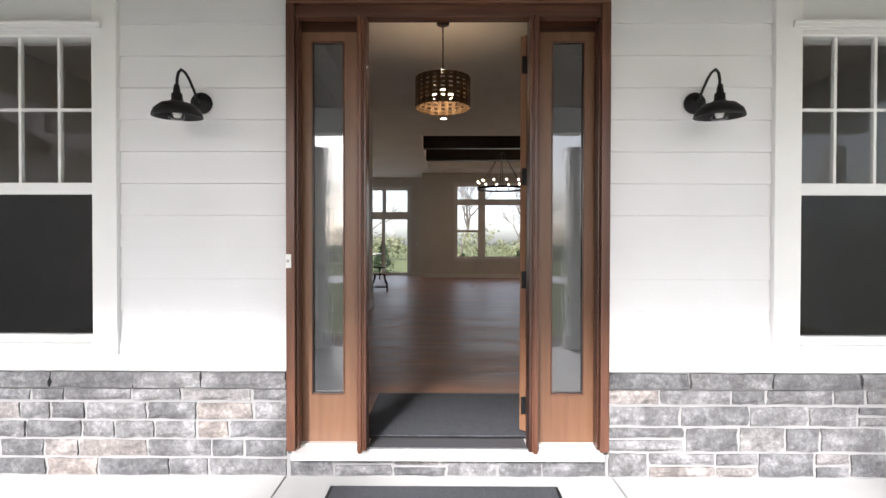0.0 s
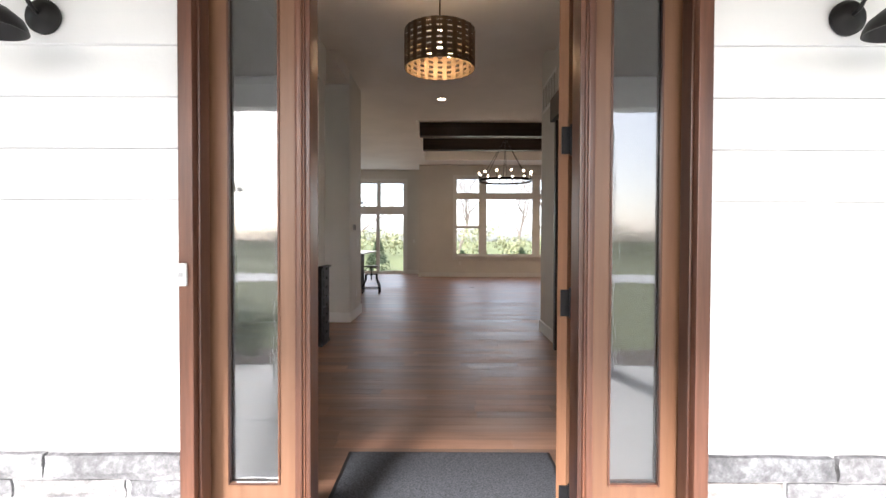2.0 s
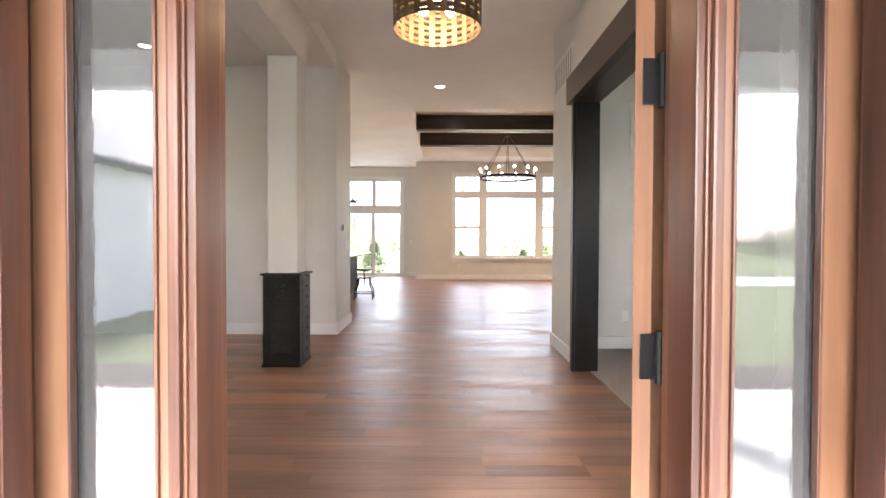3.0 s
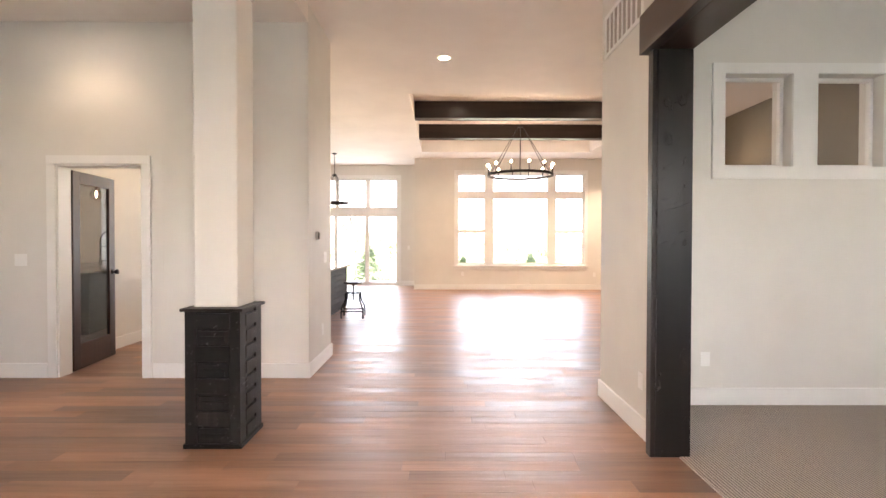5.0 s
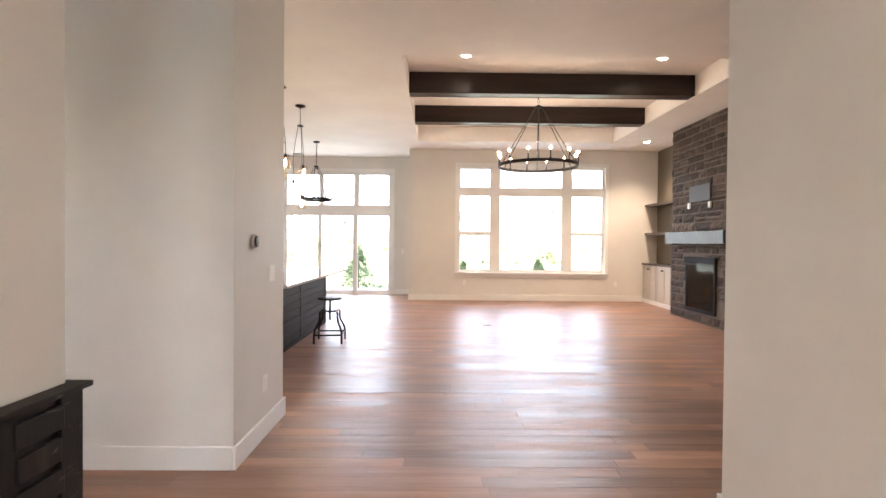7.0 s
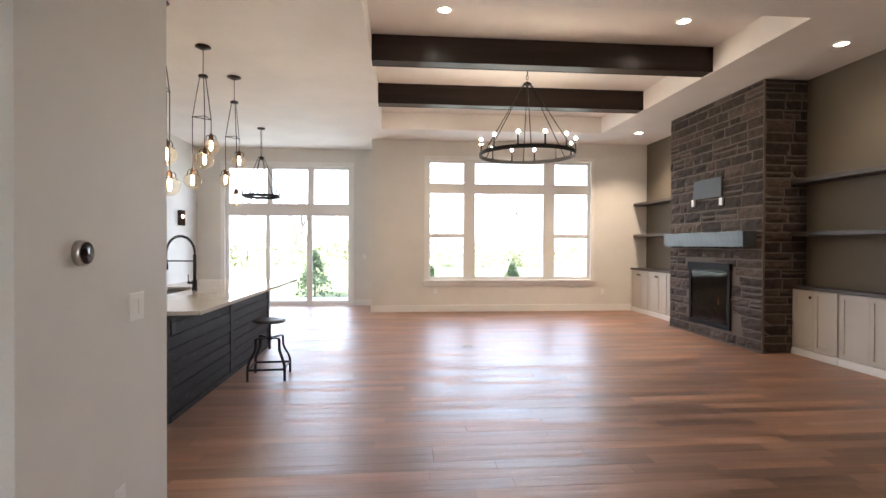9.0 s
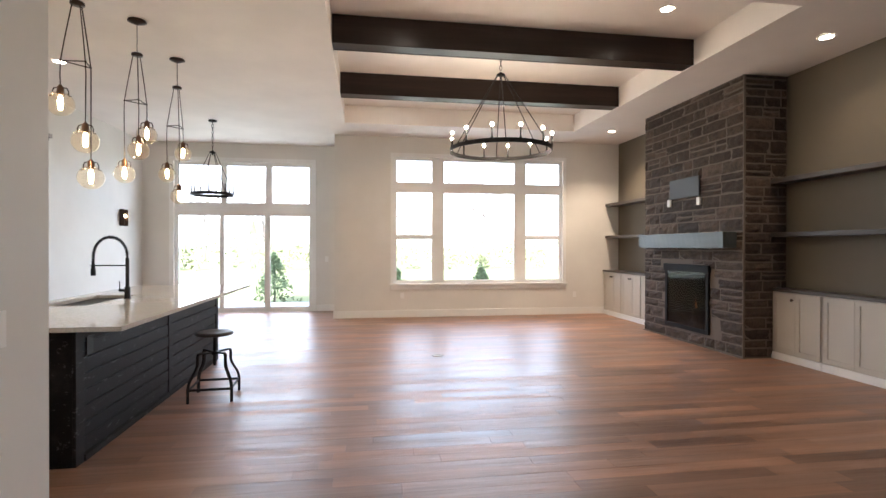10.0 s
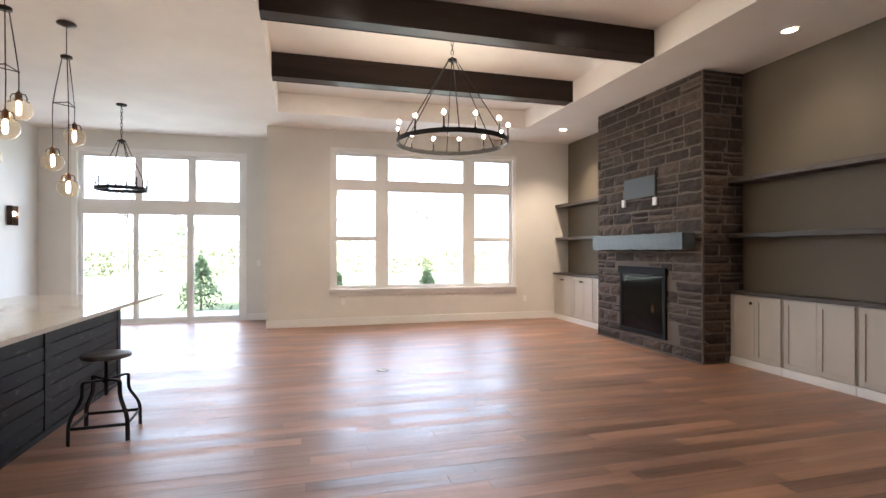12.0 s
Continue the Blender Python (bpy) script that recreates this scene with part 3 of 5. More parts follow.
def inner_windows():
    e = thing("window_3", "row of three white framed inner windows", "window", kind="structure")
    frame_bm = holed("window_frame", TRIM, "x", 2.105, 4.355, 7.598, 7.619, 1.85, 2.785, TR, "")
    for key in ("label", "category", "kind"):
        if key in frame_bm:
            del frame_bm[key]
    frame_bm.parent = e
    for a0, a1, c0, c1 in TR:
        boxes("sash", TRIM, e, (a0, a0 + 0.03, 7.72, 7.76, c0, c1), (a1 - 0.03, a1, 7.72, 7.76, c0, c1), (a0 + 0.03, a1 - 0.03, 7.72, 7.76, c0, c0 + 0.03), (a0 + 0.03, a1 - 0.03, 7.72, 7.76, c1 - 0.03, c1))
        p = boxes("pane", GLASS, e, (a0 + 0.03, a1 - 0.03, 7.738, 7.742, c0 + 0.03, c1 - 0.03))
        p.visible_shadow = False


inner_windows()


# ---- cased opening to the office ----
def cased_opening():
    e = thing("trim_opening", "rough dark stained timber posts and header of the opening", "trim", kind="structure")
    boxes("post", BEAMZ, e, (1.235, 1.455, 6.62, 6.66, 0.0, 2.52), w=0.005)
    boxes("post_face", BEAMZ, e, (1.205, 1.2345, 6.62, 6.69, 0.0, 2.52), w=0.005)
    boxes("post", BEAMZ, e, (1.235, 1.455, 4.30, 4.34, 0.0, 2.52), w=0.005)
    boxes("post_face", BEAMZ, e, (1.205, 1.2345, 4.18, 4.34, 0.0, 2.52), w=0.005)
    boxes("header", BEAMY, e, (1.165, 1.234, 4.14, 6.74, 2.52, 2.765), w=0.006)
    boxes("header_soffit", BEAMY, e, (1.2345, 1.455, 4.30, 6.66, 2.52, 2.56), w=0.004)

    rng = random.Random(4)
    for k in range(15):
        u, z = rng.uniform(1.25, 1.42), rng.uniform(1.25, 2.0)
        a, n = rng.uniform(0.2, 1.0), rng.uniform(0.006, 0.03)
        bm = bmesh.new()
        tube(bm, [(u - n * math.cos(a), 6.6205, z - n * math.sin(a)), (u, 6.6205, z + rng.uniform(-0.006, 0.006)), (u + n * math.cos(a), 6.6205, z + n * math.sin(a))], [0.001, rng.uniform(0.002, 0.0045), 0.001], 5)
        part("gouge", bm, BLACKP, e)
    bm = bmesh.new()
    tube(bm, [(1.24, 6.6205, 1.50), (1.30, 6.6205, 1.535), (1.37, 6.6205, 1.55), (1.45, 6.6205, 1.585)], 0.002, 5)
    part("crack", bm, BLACKP, e)


cased_opening()

# ---- outer face of the front wall ----
for x0, x1 in ((-5.2, -0.9), (0.9, 5.36)):
    structure("trim_skirt", TRIM, (x0, x1, 2.935, 2.979, 0.445, 0.54), w=0.004, label="white skirt board above the stone", category="trim")
for win, win2, edge in ((WL, WL_ADDED, -1.925), (WR, WR_ADDED, 1.885)):
    a0, a1 = min(win[0], win2[0]), max(win[1], win2[1])
    inner = (a1, edge) if edge < 0 else (edge, a0)
    outer = (a0 - 0.16, a0) if edge < 0 else (a1, a1 + 0.16)
    for u0, u1 in (inner, outer):
        structure("trim_window_side", TRIM, (u0 + 0.0005, u1 - 0.0005, 2.925, 2.979, 0.541, 2.95), w=0.004, label="white board beside the front window", category="trim")
    structure("trim_window_head", TRIM, (a0, a1, 2.93, 2.979, 2.426, 2.462), w=0.004, label="white head board over the window", category="trim")
    cap = (a0 - 0.12, a1 + 0.06) if edge < 0 else (a0 - 0.06, a1 + 0.12)
    structure("trim_window_cap", TRIM, (*cap, 2.900, 2.9245, 2.455, 2.472), w=0.003, label="white drip cap over the window", category="trim")
    structure("trim_window_cap", TRIM, (*cap, 2.908, 2.9245, 2.434, 2.4545), w=0.003, label="white moulding under the drip cap", category="trim")
    structure("trim_window_top", SIDING, (a0, a1, 2.945, 2.979, 2.4625, 2.95), w=0.003, label="white board over the window head", category="trim")
    structure("trim_window_under", TRIM, (a0, a1, 2.935, 2.979, 0.541, 0.60), w=0.003, label="white board under the window", category="trim")
    gap = sorted((win[0], win[1], win2[0], win2[1]))[1:3]
    structure("trim_window_mullion", TRIM, (gap[0] + 0.0005, gap[1] - 0.0005, 2.925, 2.979, 0.601, 2.4255), w=0.004, label="white board between the window and its added neighbour", category="trim")


def front_window(name, x0, x1):
    e = thing(name, "white double hung window with a grey screen", "window", kind="structure")
    y, z0, z1 = 2.985, 0.62, 2.425
    boxes("window_frame", TRIM, e, (x0, x0 + 0.014, y, y + 0.09, z0, z1), (x1 - 0.014, x1, y, y + 0.09, z0, z1), (x0 + 0.014, x1 - 0.014, y, y + 0.09, z1 - 0.014, z1))
    boxes("meeting_rail", TRIM, e, (x0 + 0.014, x1 - 0.014, y + 0.005, y + 0.06, 1.48, 1.55), w=0.004)
    boxes("bottom_rail", TRIM, e, (x0 + 0.014, x1 - 0.014, y - 0.02, y + 0.05, 0.602, 0.65), w=0.004)
    n = 4
    step = (x1 - x0 - 0.028) / n
    for i in range(1, n):
        c = x0 + 0.014 + i * step
        boxes("muntin", TRIM, e, (c - 0.008, c + 0.008, y + 0.02, y + 0.045, 1.55, z1 - 0.014))
    boxes("muntin_bar", TRIM, e, (x0 + 0.014, x1 - 0.014, y + 0.018, y + 0.043, 1.977, 1.993))
    p = boxes("pane", GLASS, e, (x0 + 0.014, x1 - 0.014, y + 0.030, y + 0.034, 1.55, z1 - 0.014))
    p.visible_shadow = False
    p = boxes("pane", GLASS, e, (x0 + 0.014, x1 - 0.014, y + 0.050, y + 0.054, 0.65, 1.48))
    p.visible_shadow = False
    boxes("screen", SCREEN, e, (x0 + 0.014, x1 - 0.014, y + 0.02, y + 0.022, 0.65, 1.48))


front_window("window_4", WL[0], WL[1])
front_window("window_5", WR[0], WR[1])
# Unseen neighbours, added so that dining room and office get more daylight.
front_window("added_window_1", WL_ADDED[0], WL_ADDED[1])
front_window("added_window_2", WR_ADDED[0], WR_ADDED[1])


# ---- entry door unit ----
def entry():
    e = thing("door_1", "stained mahogany entry with two glazed sidelights, door open", "door", (0, 0, 0), "", "structure")
    e.scale = (1.033, 1.0, 1.0)
    for s in (-1, 1):
        def bx(name, m, a, b, y0, y1, z0, z1, w=0.004, label=""):
            return boxes(name, m, e, (*sorted((s * a, s * b)), y0, y1, z0, z1), w=w, label=label)
        bx("outer_casing", DOORWOOD, 0.848, 0.897, 2.882, 2.985, -0.005, 2.56)
        bx("outer_bead", DOORWOOD, 0.836, 0.8475, 2.912, 2.985, 0.0, 2.50)
        bx("outer_jamb", DOORWOOD, 0.8605, 0.8745, 2.93, 3.14, 0.0, 2.52)
        bx("mullion", DOORWOOD, 0.468, 0.502, 2.872, 3.05, 0.0, 2.4865)
        bx("mullion_bead", DOORWOOD, 0.474, 0.496, 2.858, 2.8715, -0.008, 2.4865, 0.006)
        bx("door_jamb", DOORWOOD, 0.450, 0.4675, 2.875, 2.985, 0.0, 2.4865)
        ob = holed("sidelight_panel", DOORLIGHT, "x", *sorted((s * 0.5025, s * 0.86)), 3.02, 3.065, -0.008, 2.45, [(*sorted((s * 0.598, s * 0.787)), 0.285, 2.395)], "orange brown sidelight panel")
        del ob["category"], ob["kind"]
        ob.parent = e
        bx("glass_bead", DOORWOOD, 0.598, 0.605, 3.012, 3.03, 0.285, 2.395, 0.002)
        bx("glass_bead", DOORWOOD, 0.780, 0.787, 3.012, 3.03, 0.285, 2.395, 0.002)
        bx("glass_bead", DOORWOOD, 0.6055, 0.7795, 3.012, 3.03, 0.285, 0.293, 0.002)
        bx("glass_bead", DOORWOOD, 0.6055, 0.7795, 3.012, 3.03, 2.387, 2.395, 0.002)
        g = bx("pane", SIDEGLASS, 0.600, 0.785, 3.038, 3.044, 0.287, 2.393, 0)
        g.visible_shadow = False
    boxes("head_casing", DOORHEAD, e, (-0.897, 0.897, 2.882, 2.985, 2.561, 2.64), w=0.006)
    boxes("head_bead", DOORHEAD, e, (-0.8515, 0.8515, 2.905, 2.96, 2.501, 2.5605), w=0.005)
    boxes("head_jamb", DOORHEAD, e, (-0.86, 0.86, 2.90, 2.96, 2.487, 2.5005), w=0.003)
    boxes("head_back", DOORHEAD, e, (-0.86, 0.86, 2.961, 3.14, 2.56, 2.60), w=0.003)
    boxes("transom_rail", DOORHEAD, e, (-0.86, -0.5025, 3.02, 3.065, 2.451, 2.559), (0.5025, 0.86, 3.02, 3.065, 2.451, 2.559))
    boxes("sill", TRIM, e, (-0.862, 0.862, 2.852, 3.01, -0.045, -0.0085), w=0.004, label="white painted sill")
    boxes("threshold", GUNMETAL, e, (-0.451, 0.451, 2.93, 3.14, -0.008, 0.001), w=0.002, label="dark metal threshold")
    leaf = boxes("leaf", DOORLIGHT, e, (0.0, 0.90, -0.0225, 0.0225, 0.035, 2.47), w=0.003, label="mahogany door leaf standing open")
    leaf.matrix_local = pose(0.449, 3.115, 0, 0, 0, 42)
    boxes("lock_plate", BRONZE, leaf, (0.80, 0.86, 0.024, 0.03, 0.92, 1.2), w=0.003)
    bm = bmesh.new()
    tube(bm, [(0.83, 0.03, 1.0), (0.83, 0.075, 1.0), (0.72, 0.08, 1.0)], 0.011, 8)
    part("handle", bm, BRONZE, leaf, "", True)
    for z in (0.20, 0.97, 1.60, 2.28):
        bm = bmesh.new()
        box(bm, 0.437, 0.482, 3.086, 3.093, z - 0.052, z + 0.052)
        lathe(bm, [(0.011, -0.06), (0.011, 0.06)], 10, (0.478, 3.081, z))
        part("hinge", bm, BLACKP, e, "black door hinge")


entry()


# ---- lap siding ----
def siding(name, label, x0, x1, y, z0, z1, top=None):
    e = thing(name, label, "siding", kind="structure")
    h = 0.1865
    k = 0
    z = z0
    while z < z1 - 0.01:
        zz = min(z + h, z1)
        bm = bmesh.new()
        bm.faces.new([bm.verts.new(p) for p in ((x0, y, z), (x1, y, z), (x1, y + 0.014, zz - 0.002), (x0, y + 0.014, zz - 0.002))])
        bm.faces.new([bm.verts.new(p) for p in ((x0, y + 0.014, zz - 0.002), (x1, y + 0.014, zz - 0.002), (x1, y + 0.025, zz - 0.002), (x0, y + 0.025, zz - 0.002))])
        bm.faces.new([bm.verts.new(p) for p in ((x0, y, z), (x0, y + 0.025, z), (x1, y + 0.025, z), (x1, y, z))])
        part("siding_board", bm, SIDING, e)
        z = zz
    return e


for x0, x1 in ((-1.9255, -0.9275), (0.9275, 1.8845), (-5.2, -4.271), (4.241, 5.36)):
    siding("siding", "white lap siding boards", x0, x1, 2.953, 0.61, 2.95)
    structure("siding_foot", SIDING, (x0, x1, 2.945, 2.979, 0.541, 0.6095), label="white lowest siding course", category="siding")
siding("siding", "white lap siding boards over the door", -0.9275, 0.9275, 2.953, 2.63, 2.95)


# ---- porch things ----
def barn_lamp(x, side):
    """Gooseneck wall lamp; side: which way the arm bends along the wall."""
    e = thing("wall_lamp", "black gooseneck barn lamp on the siding", "wall lamp", (x, 2.95, 2.006), "porch lamps")
    bm = bmesh.new()
    lathe(bm, [(0.0, 0.0), (0.062, 0.0), (0.062, 0.014), (0.050, 0.018), (0.048, 0.03), (0.0, 0.034)], 24, (0, 0, 0), pose(0, 0, 0, 90))
    part("backplate", bm, BLACK, e, "", True)
    hx, hy = side * 0.012, -0.25
    pts = [(0, -0.025, 0.0), (0, -0.06, 0.012), (0, -0.095, 0.05), (side * 0.004, -0.14, 0.098), (side * 0.008, -0.172, 0.122), (hx, -0.207, 0.128), (hx, -0.238, 0.10), (hx, hy, 0.06), (hx, hy, 0.0)]
    bm = bmesh.new()
    tube(bm, pts, 0.0075, 10)
    part("arm", bm, BLACK, e, "", True)
    bm = bmesh.new()
    lathe(bm, [(0.013, 0.10), (0.018, 0.08), (0.021, 0.055), (0.030, 0.05), (0.032, 0.015), (0.045, 0.006), (0.09, -0.006), (0.128, -0.035), (0.139, -0.058), (0.143, -0.075), (0.138, -0.076), (0.126, -0.04), (0.088, -0.012), (0.03, 0.0), (0.0, 0.002)], 32, (hx, hy, -0.065), pose(0, 0, 0, 3, 0) @ Matrix.Diagonal((0.885, 0.885, 0.98, 1)))
    part("shade", bm, BLACK, e, "black domed metal shade", True)
    bm = bmesh.new()
    lathe(bm, [(0.02, 0.0), (0.03, -0.03), (0.042, -0.05), (0.043, -0.085), (0.034, -0.094), (0.0, -0.096)], 16, (hx, hy, -0.06))
    part("glass_jar", bm, CLEARBULB, e, "clear glass jar", True)
    bm = bmesh.new()
    lathe(bm, [(0.012, 0.0), (0.014, -0.03), (0.024, -0.06), (0.016, -0.082), (0.0, -0.085)], 12, (hx, hy, -0.06))
    part("bulb", bm, WHITEP, e, "unlit bulb", True)


barn_lamp(-1.437, -1)
barn_lamp(1.43, 1)
bell = thing("doorbell", "white doorbell button on the door casing", "doorbell", (-0.909, 2.882, 1.09))
boxes("case", WHITEP, bell, (-0.016, 0.016, -0.018, 0.0, -0.04, 0.04), w=0.006)
boxes("button", mat("grey button", (0.4, 0.4, 0.4), 0.3), bell, (-0.008, 0.008, -0.021, -0.018, -0.008, 0.008), w=0.001)


def rug(name, label, x0, x1, y0, y1, z):
    e = thing(name, label, "door mat", ((x0 + x1) / 2, (y0 + y1) / 2, z))
    hx, hy = (x1 - x0) / 2, (y1 - y0) / 2
    boxes("fibre_top", MATFAB, e, (-hx + 0.02, hx - 0.02, -hy + 0.02, hy - 0.02, 0.0, 0.012), w=0.003)
    boxes("rubber_edge", BLACKP, e, (-hx, hx, -hy, hy, 0.0, 0.005), w=0.002)


rug("door_mat", "charcoal fibre door mat on the porch", -0.66, 0.62, 1.95, 2.83, PORCH)
rug("foyer_mat", "charcoal fibre mat inside the front door", -0.54, 0.60, 3.068, 3.97, 0.0015)


# ---- lights on the ceilings ----
def downlight(x, y, z, r=0.085):
    e = thing("recessed_light", "lit white recessed ceiling light", "ceiling light", (x, y, z), "recessed lights")
    bm = bmesh.new()
    lathe(bm, [(r, -0.001), (r, -0.006), (r * 0.80, -0.010), (r * 0.74, -0.004), (r * 0.74, -0.001)], 24, cap=False)
    part("trim_ring", bm, WHITEP, e, "", True)
    bm = bmesh.new()
    lathe(bm, [(0.0, -0.002), (r * 0.74, -0.002), (r * 0.74, -0.004), (0.0, -0.0045)], 24)
    part("lens", bm, LED, e, "glowing warm lens")
    return e


SPOTS = ((-0.06, 9.85, CEIL_Z), (0.22, 12.24, TRAY_Z), (2.93, 12.26, TRAY_Z), (0.21, 15.85, TRAY_Z), (2.90, 15.83, TRAY_Z), (4.55, 11.95, CEIL_Z), (4.42, 16.34, CEIL_Z), (4.55, 9.3, CEIL_Z),
         (-3.86, 14.0, CEIL_Z), (-3.86, 11.6, CEIL_Z), (-3.45, 7.75, FOYER_Z), (-3.45, 4.2, FOYER_Z), (3.3, 5.5, FOYER_Z), (-3.5, 9.5, CEIL_Z), (-0.06, 6.6, FOYER_Z))
for s in SPOTS:
    downlight(*s)
for x, y, z, p in ((-3.45, 7.95, FOYER_Z, 1.8), (4.55, 11.95, CEIL_Z, 6), (4.42, 16.34, CEIL_Z, 30), (4.55, 9.3, CEIL_Z, 0.5), (0.22, 12.24, TRAY_Z, 2), (2.93, 12.26, TRAY_Z, 2), (-0.06, 9.85, CEIL_Z, 1.6), (-3.5, 9.5, CEIL_Z, 2.5), (-3.86, 12.8, CEIL_Z, 4), (0.21, 15.85, TRAY_Z, 12), (2.90, 15.83, TRAY_Z, 11)):
    lamp("recessed_lamp", "SPOT", (x, y, z - 0.02), p, (1.0, 0.74, 0.49), 0.05, 120)


def drum_pendant(x, y, top):
    e = thing("drum_pendant", "bronze drum pendant of woven metal strips, lit", "pendant light", (x, y, top))
    r, z0, z1 = 0.280, -0.885, -0.582
    bm = bmesh.new()
    lathe(bm, [(0.0, 0.0), (0.065, -0.001), (0.065, -0.03), (0.055, -0.036), (0.0, -0.037)], 24)
    part("canopy", bm, BRONZE, e, "", True)
    bm = bmesh.new()
    tube(bm, [(0, 0, -0.03), (0, 0, -0.60)], 0.006, 8)
    for k in range(3):
        a = k * 2.094
        tube(bm, [(0, 0, -0.592), (r * math.cos(a), r * math.sin(a), -0.595)], 0.004, 6)
    part("rod", bm, BRONZE, e, "", True)
    rows, cols = 7, 22
    h = (z1 - z0) / rows
    for j in range(rows + 1):
        z = z0 + j * h
        edge = 0.008 if j in (0, rows) else 0
        lo, hi = max(z0, z - 0.0165 - edge), min(z1, z + 0.0165 + edge)
        bm = bmesh.new()
        lathe(bm, [(r, lo), (r, hi), (r - 0.003, hi), (r - 0.003, lo), (r, lo)], 52, cap=False)
        part("band", bm, DRUMMETAL, e, "", True)
    w = 0.5 * math.pi / cols
    for k in range(cols):
        a = k * 2 * math.pi / cols
        lo = [(rr * math.cos(a + d), rr * math.sin(a + d)) for rr, d in ((r + 0.002, -w), (r + 0.002, w), (r - 0.006, w), (r - 0.006, -w))]
        bm = bmesh.new()
        rings(bm, [[(px, py, z) for px, py in lo] for z in (z0, z1)])
        part("strip", bm, DRUMMETAL, e)
    for k in range(3):
        a = 0.6 + k * 2.094
        bm = bmesh.new()
        ball(bm, (0.10 * math.cos(a), 0.10 * math.sin(a), -0.74), 0.030)
        part("bulb", bm, FOYERBULB, e, "lit warm bulb", True)
    return e


drum_pendant(-0.045, 5.17, FOYER_Z)
lamp("pendant_lamp", "POINT", (-0.045, 5.17, 2.70), 1.3, (1.0, 0.66, 0.36), 0.06)


def wheel_chandelier(name, label, x, y, top, ring_z, r, bulbs, hub_z, lit=True):
    e = thing(name, label, "chandelier", (x, y, top))
    z, hz = ring_z - top, hub_z - top
    bm = bmesh.new()
    lathe(bm, [(0.0, 0.0), (0.07, -0.001), (0.07, -0.022), (0.0, -0.03)], 24)
    part("canopy", bm, BLACK, e, "", True)
    bm = bmesh.new()
    n = max(2, int((-0.03 - hz - 0.03) / 0.055))
    for k in range(n):
        c = -0.045 - k * 0.055
        pts = [((0.016 * math.cos(a), 0, c + 0.034 * math.sin(a)) if k % 2 else (0, 0.016 * math.cos(a), c + 0.034 * math.sin(a))) for a in [i * math.pi / 5 for i in range(10)]]
        tube(bm, pts, 0.004, 6, True)
    part("chain", bm, BLACK, e, "", True)
    bm = bmesh.new()
    lathe(bm, [(0.0, hz + 0.03), (0.018, hz + 0.03), (0.02, hz + 0.008), (0.055, hz + 0.006), (0.055, hz - 0.012), (0.016, hz - 0.016), (0.012, hz - 0.05), (0.0, hz - 0.055)], 20)
    part("hub", bm, BLACK, e, "", True)
    bm = bmesh.new()
    hh = 0.026
    lathe(bm, [(r, z - hh), (r, z + hh), (r - 0.012, z + hh), (r - 0.012, z - hh), (r, z - hh)], 64, cap=False)
    part("ring", bm, BLACK, e, "black iron wheel ring", False)
    for k in range(6):
        a = 0.35 + k * math.pi / 3
        bm = bmesh.new()
        tube(bm, [(0.045 * math.cos(a), 0.045 * math.sin(a), hz), ((r - 0.012) * math.cos(a), (r - 0.012) * math.sin(a), z + hh)], 0.006, 6)
        part("rod", bm, BLACK, e, "", True)
    for k in range(bulbs):
        a = 0.1 + k * 2 * math.pi / bulbs
        px, py = (r - 0.006) * math.cos(a), (r - 0.006) * math.sin(a)
        bm = bmesh.new()
        lathe(bm, [(0.018, z + hh), (0.019, z + hh + 0.006), (0.011, z + hh + 0.01), (0.011, z + hh + 0.14), (0.0, z + hh + 0.142)], 10, (px, py, 0))
        part("candle", bm, BLACK, e, "", True)
        if lit:
            bm = bmesh.new()
            ball(bm, (px, py, z + hh + 0.161), 0.020)
            part("bulb", bm, BULBHOT, e, "lit round bulb", True)
    return e


wheel_chandelier("wheel_chandelier", "large black iron wheel chandelier with lit bulbs", 1.50, 13.68, TRAY_Z, 2.68, 0.66, 12, 3.66)
lamp("chandelier_lamp", "POINT", (1.50, 13.68, 2.86), 3.2, (1.0, 0.74, 0.48), 0.30)
wheel_chandelier("nook_chandelier", "small black iron wheel chandelier over the nook", -2.89, 16.68, CEIL_Z, 2.34, 0.35, 8, 3.08, False)


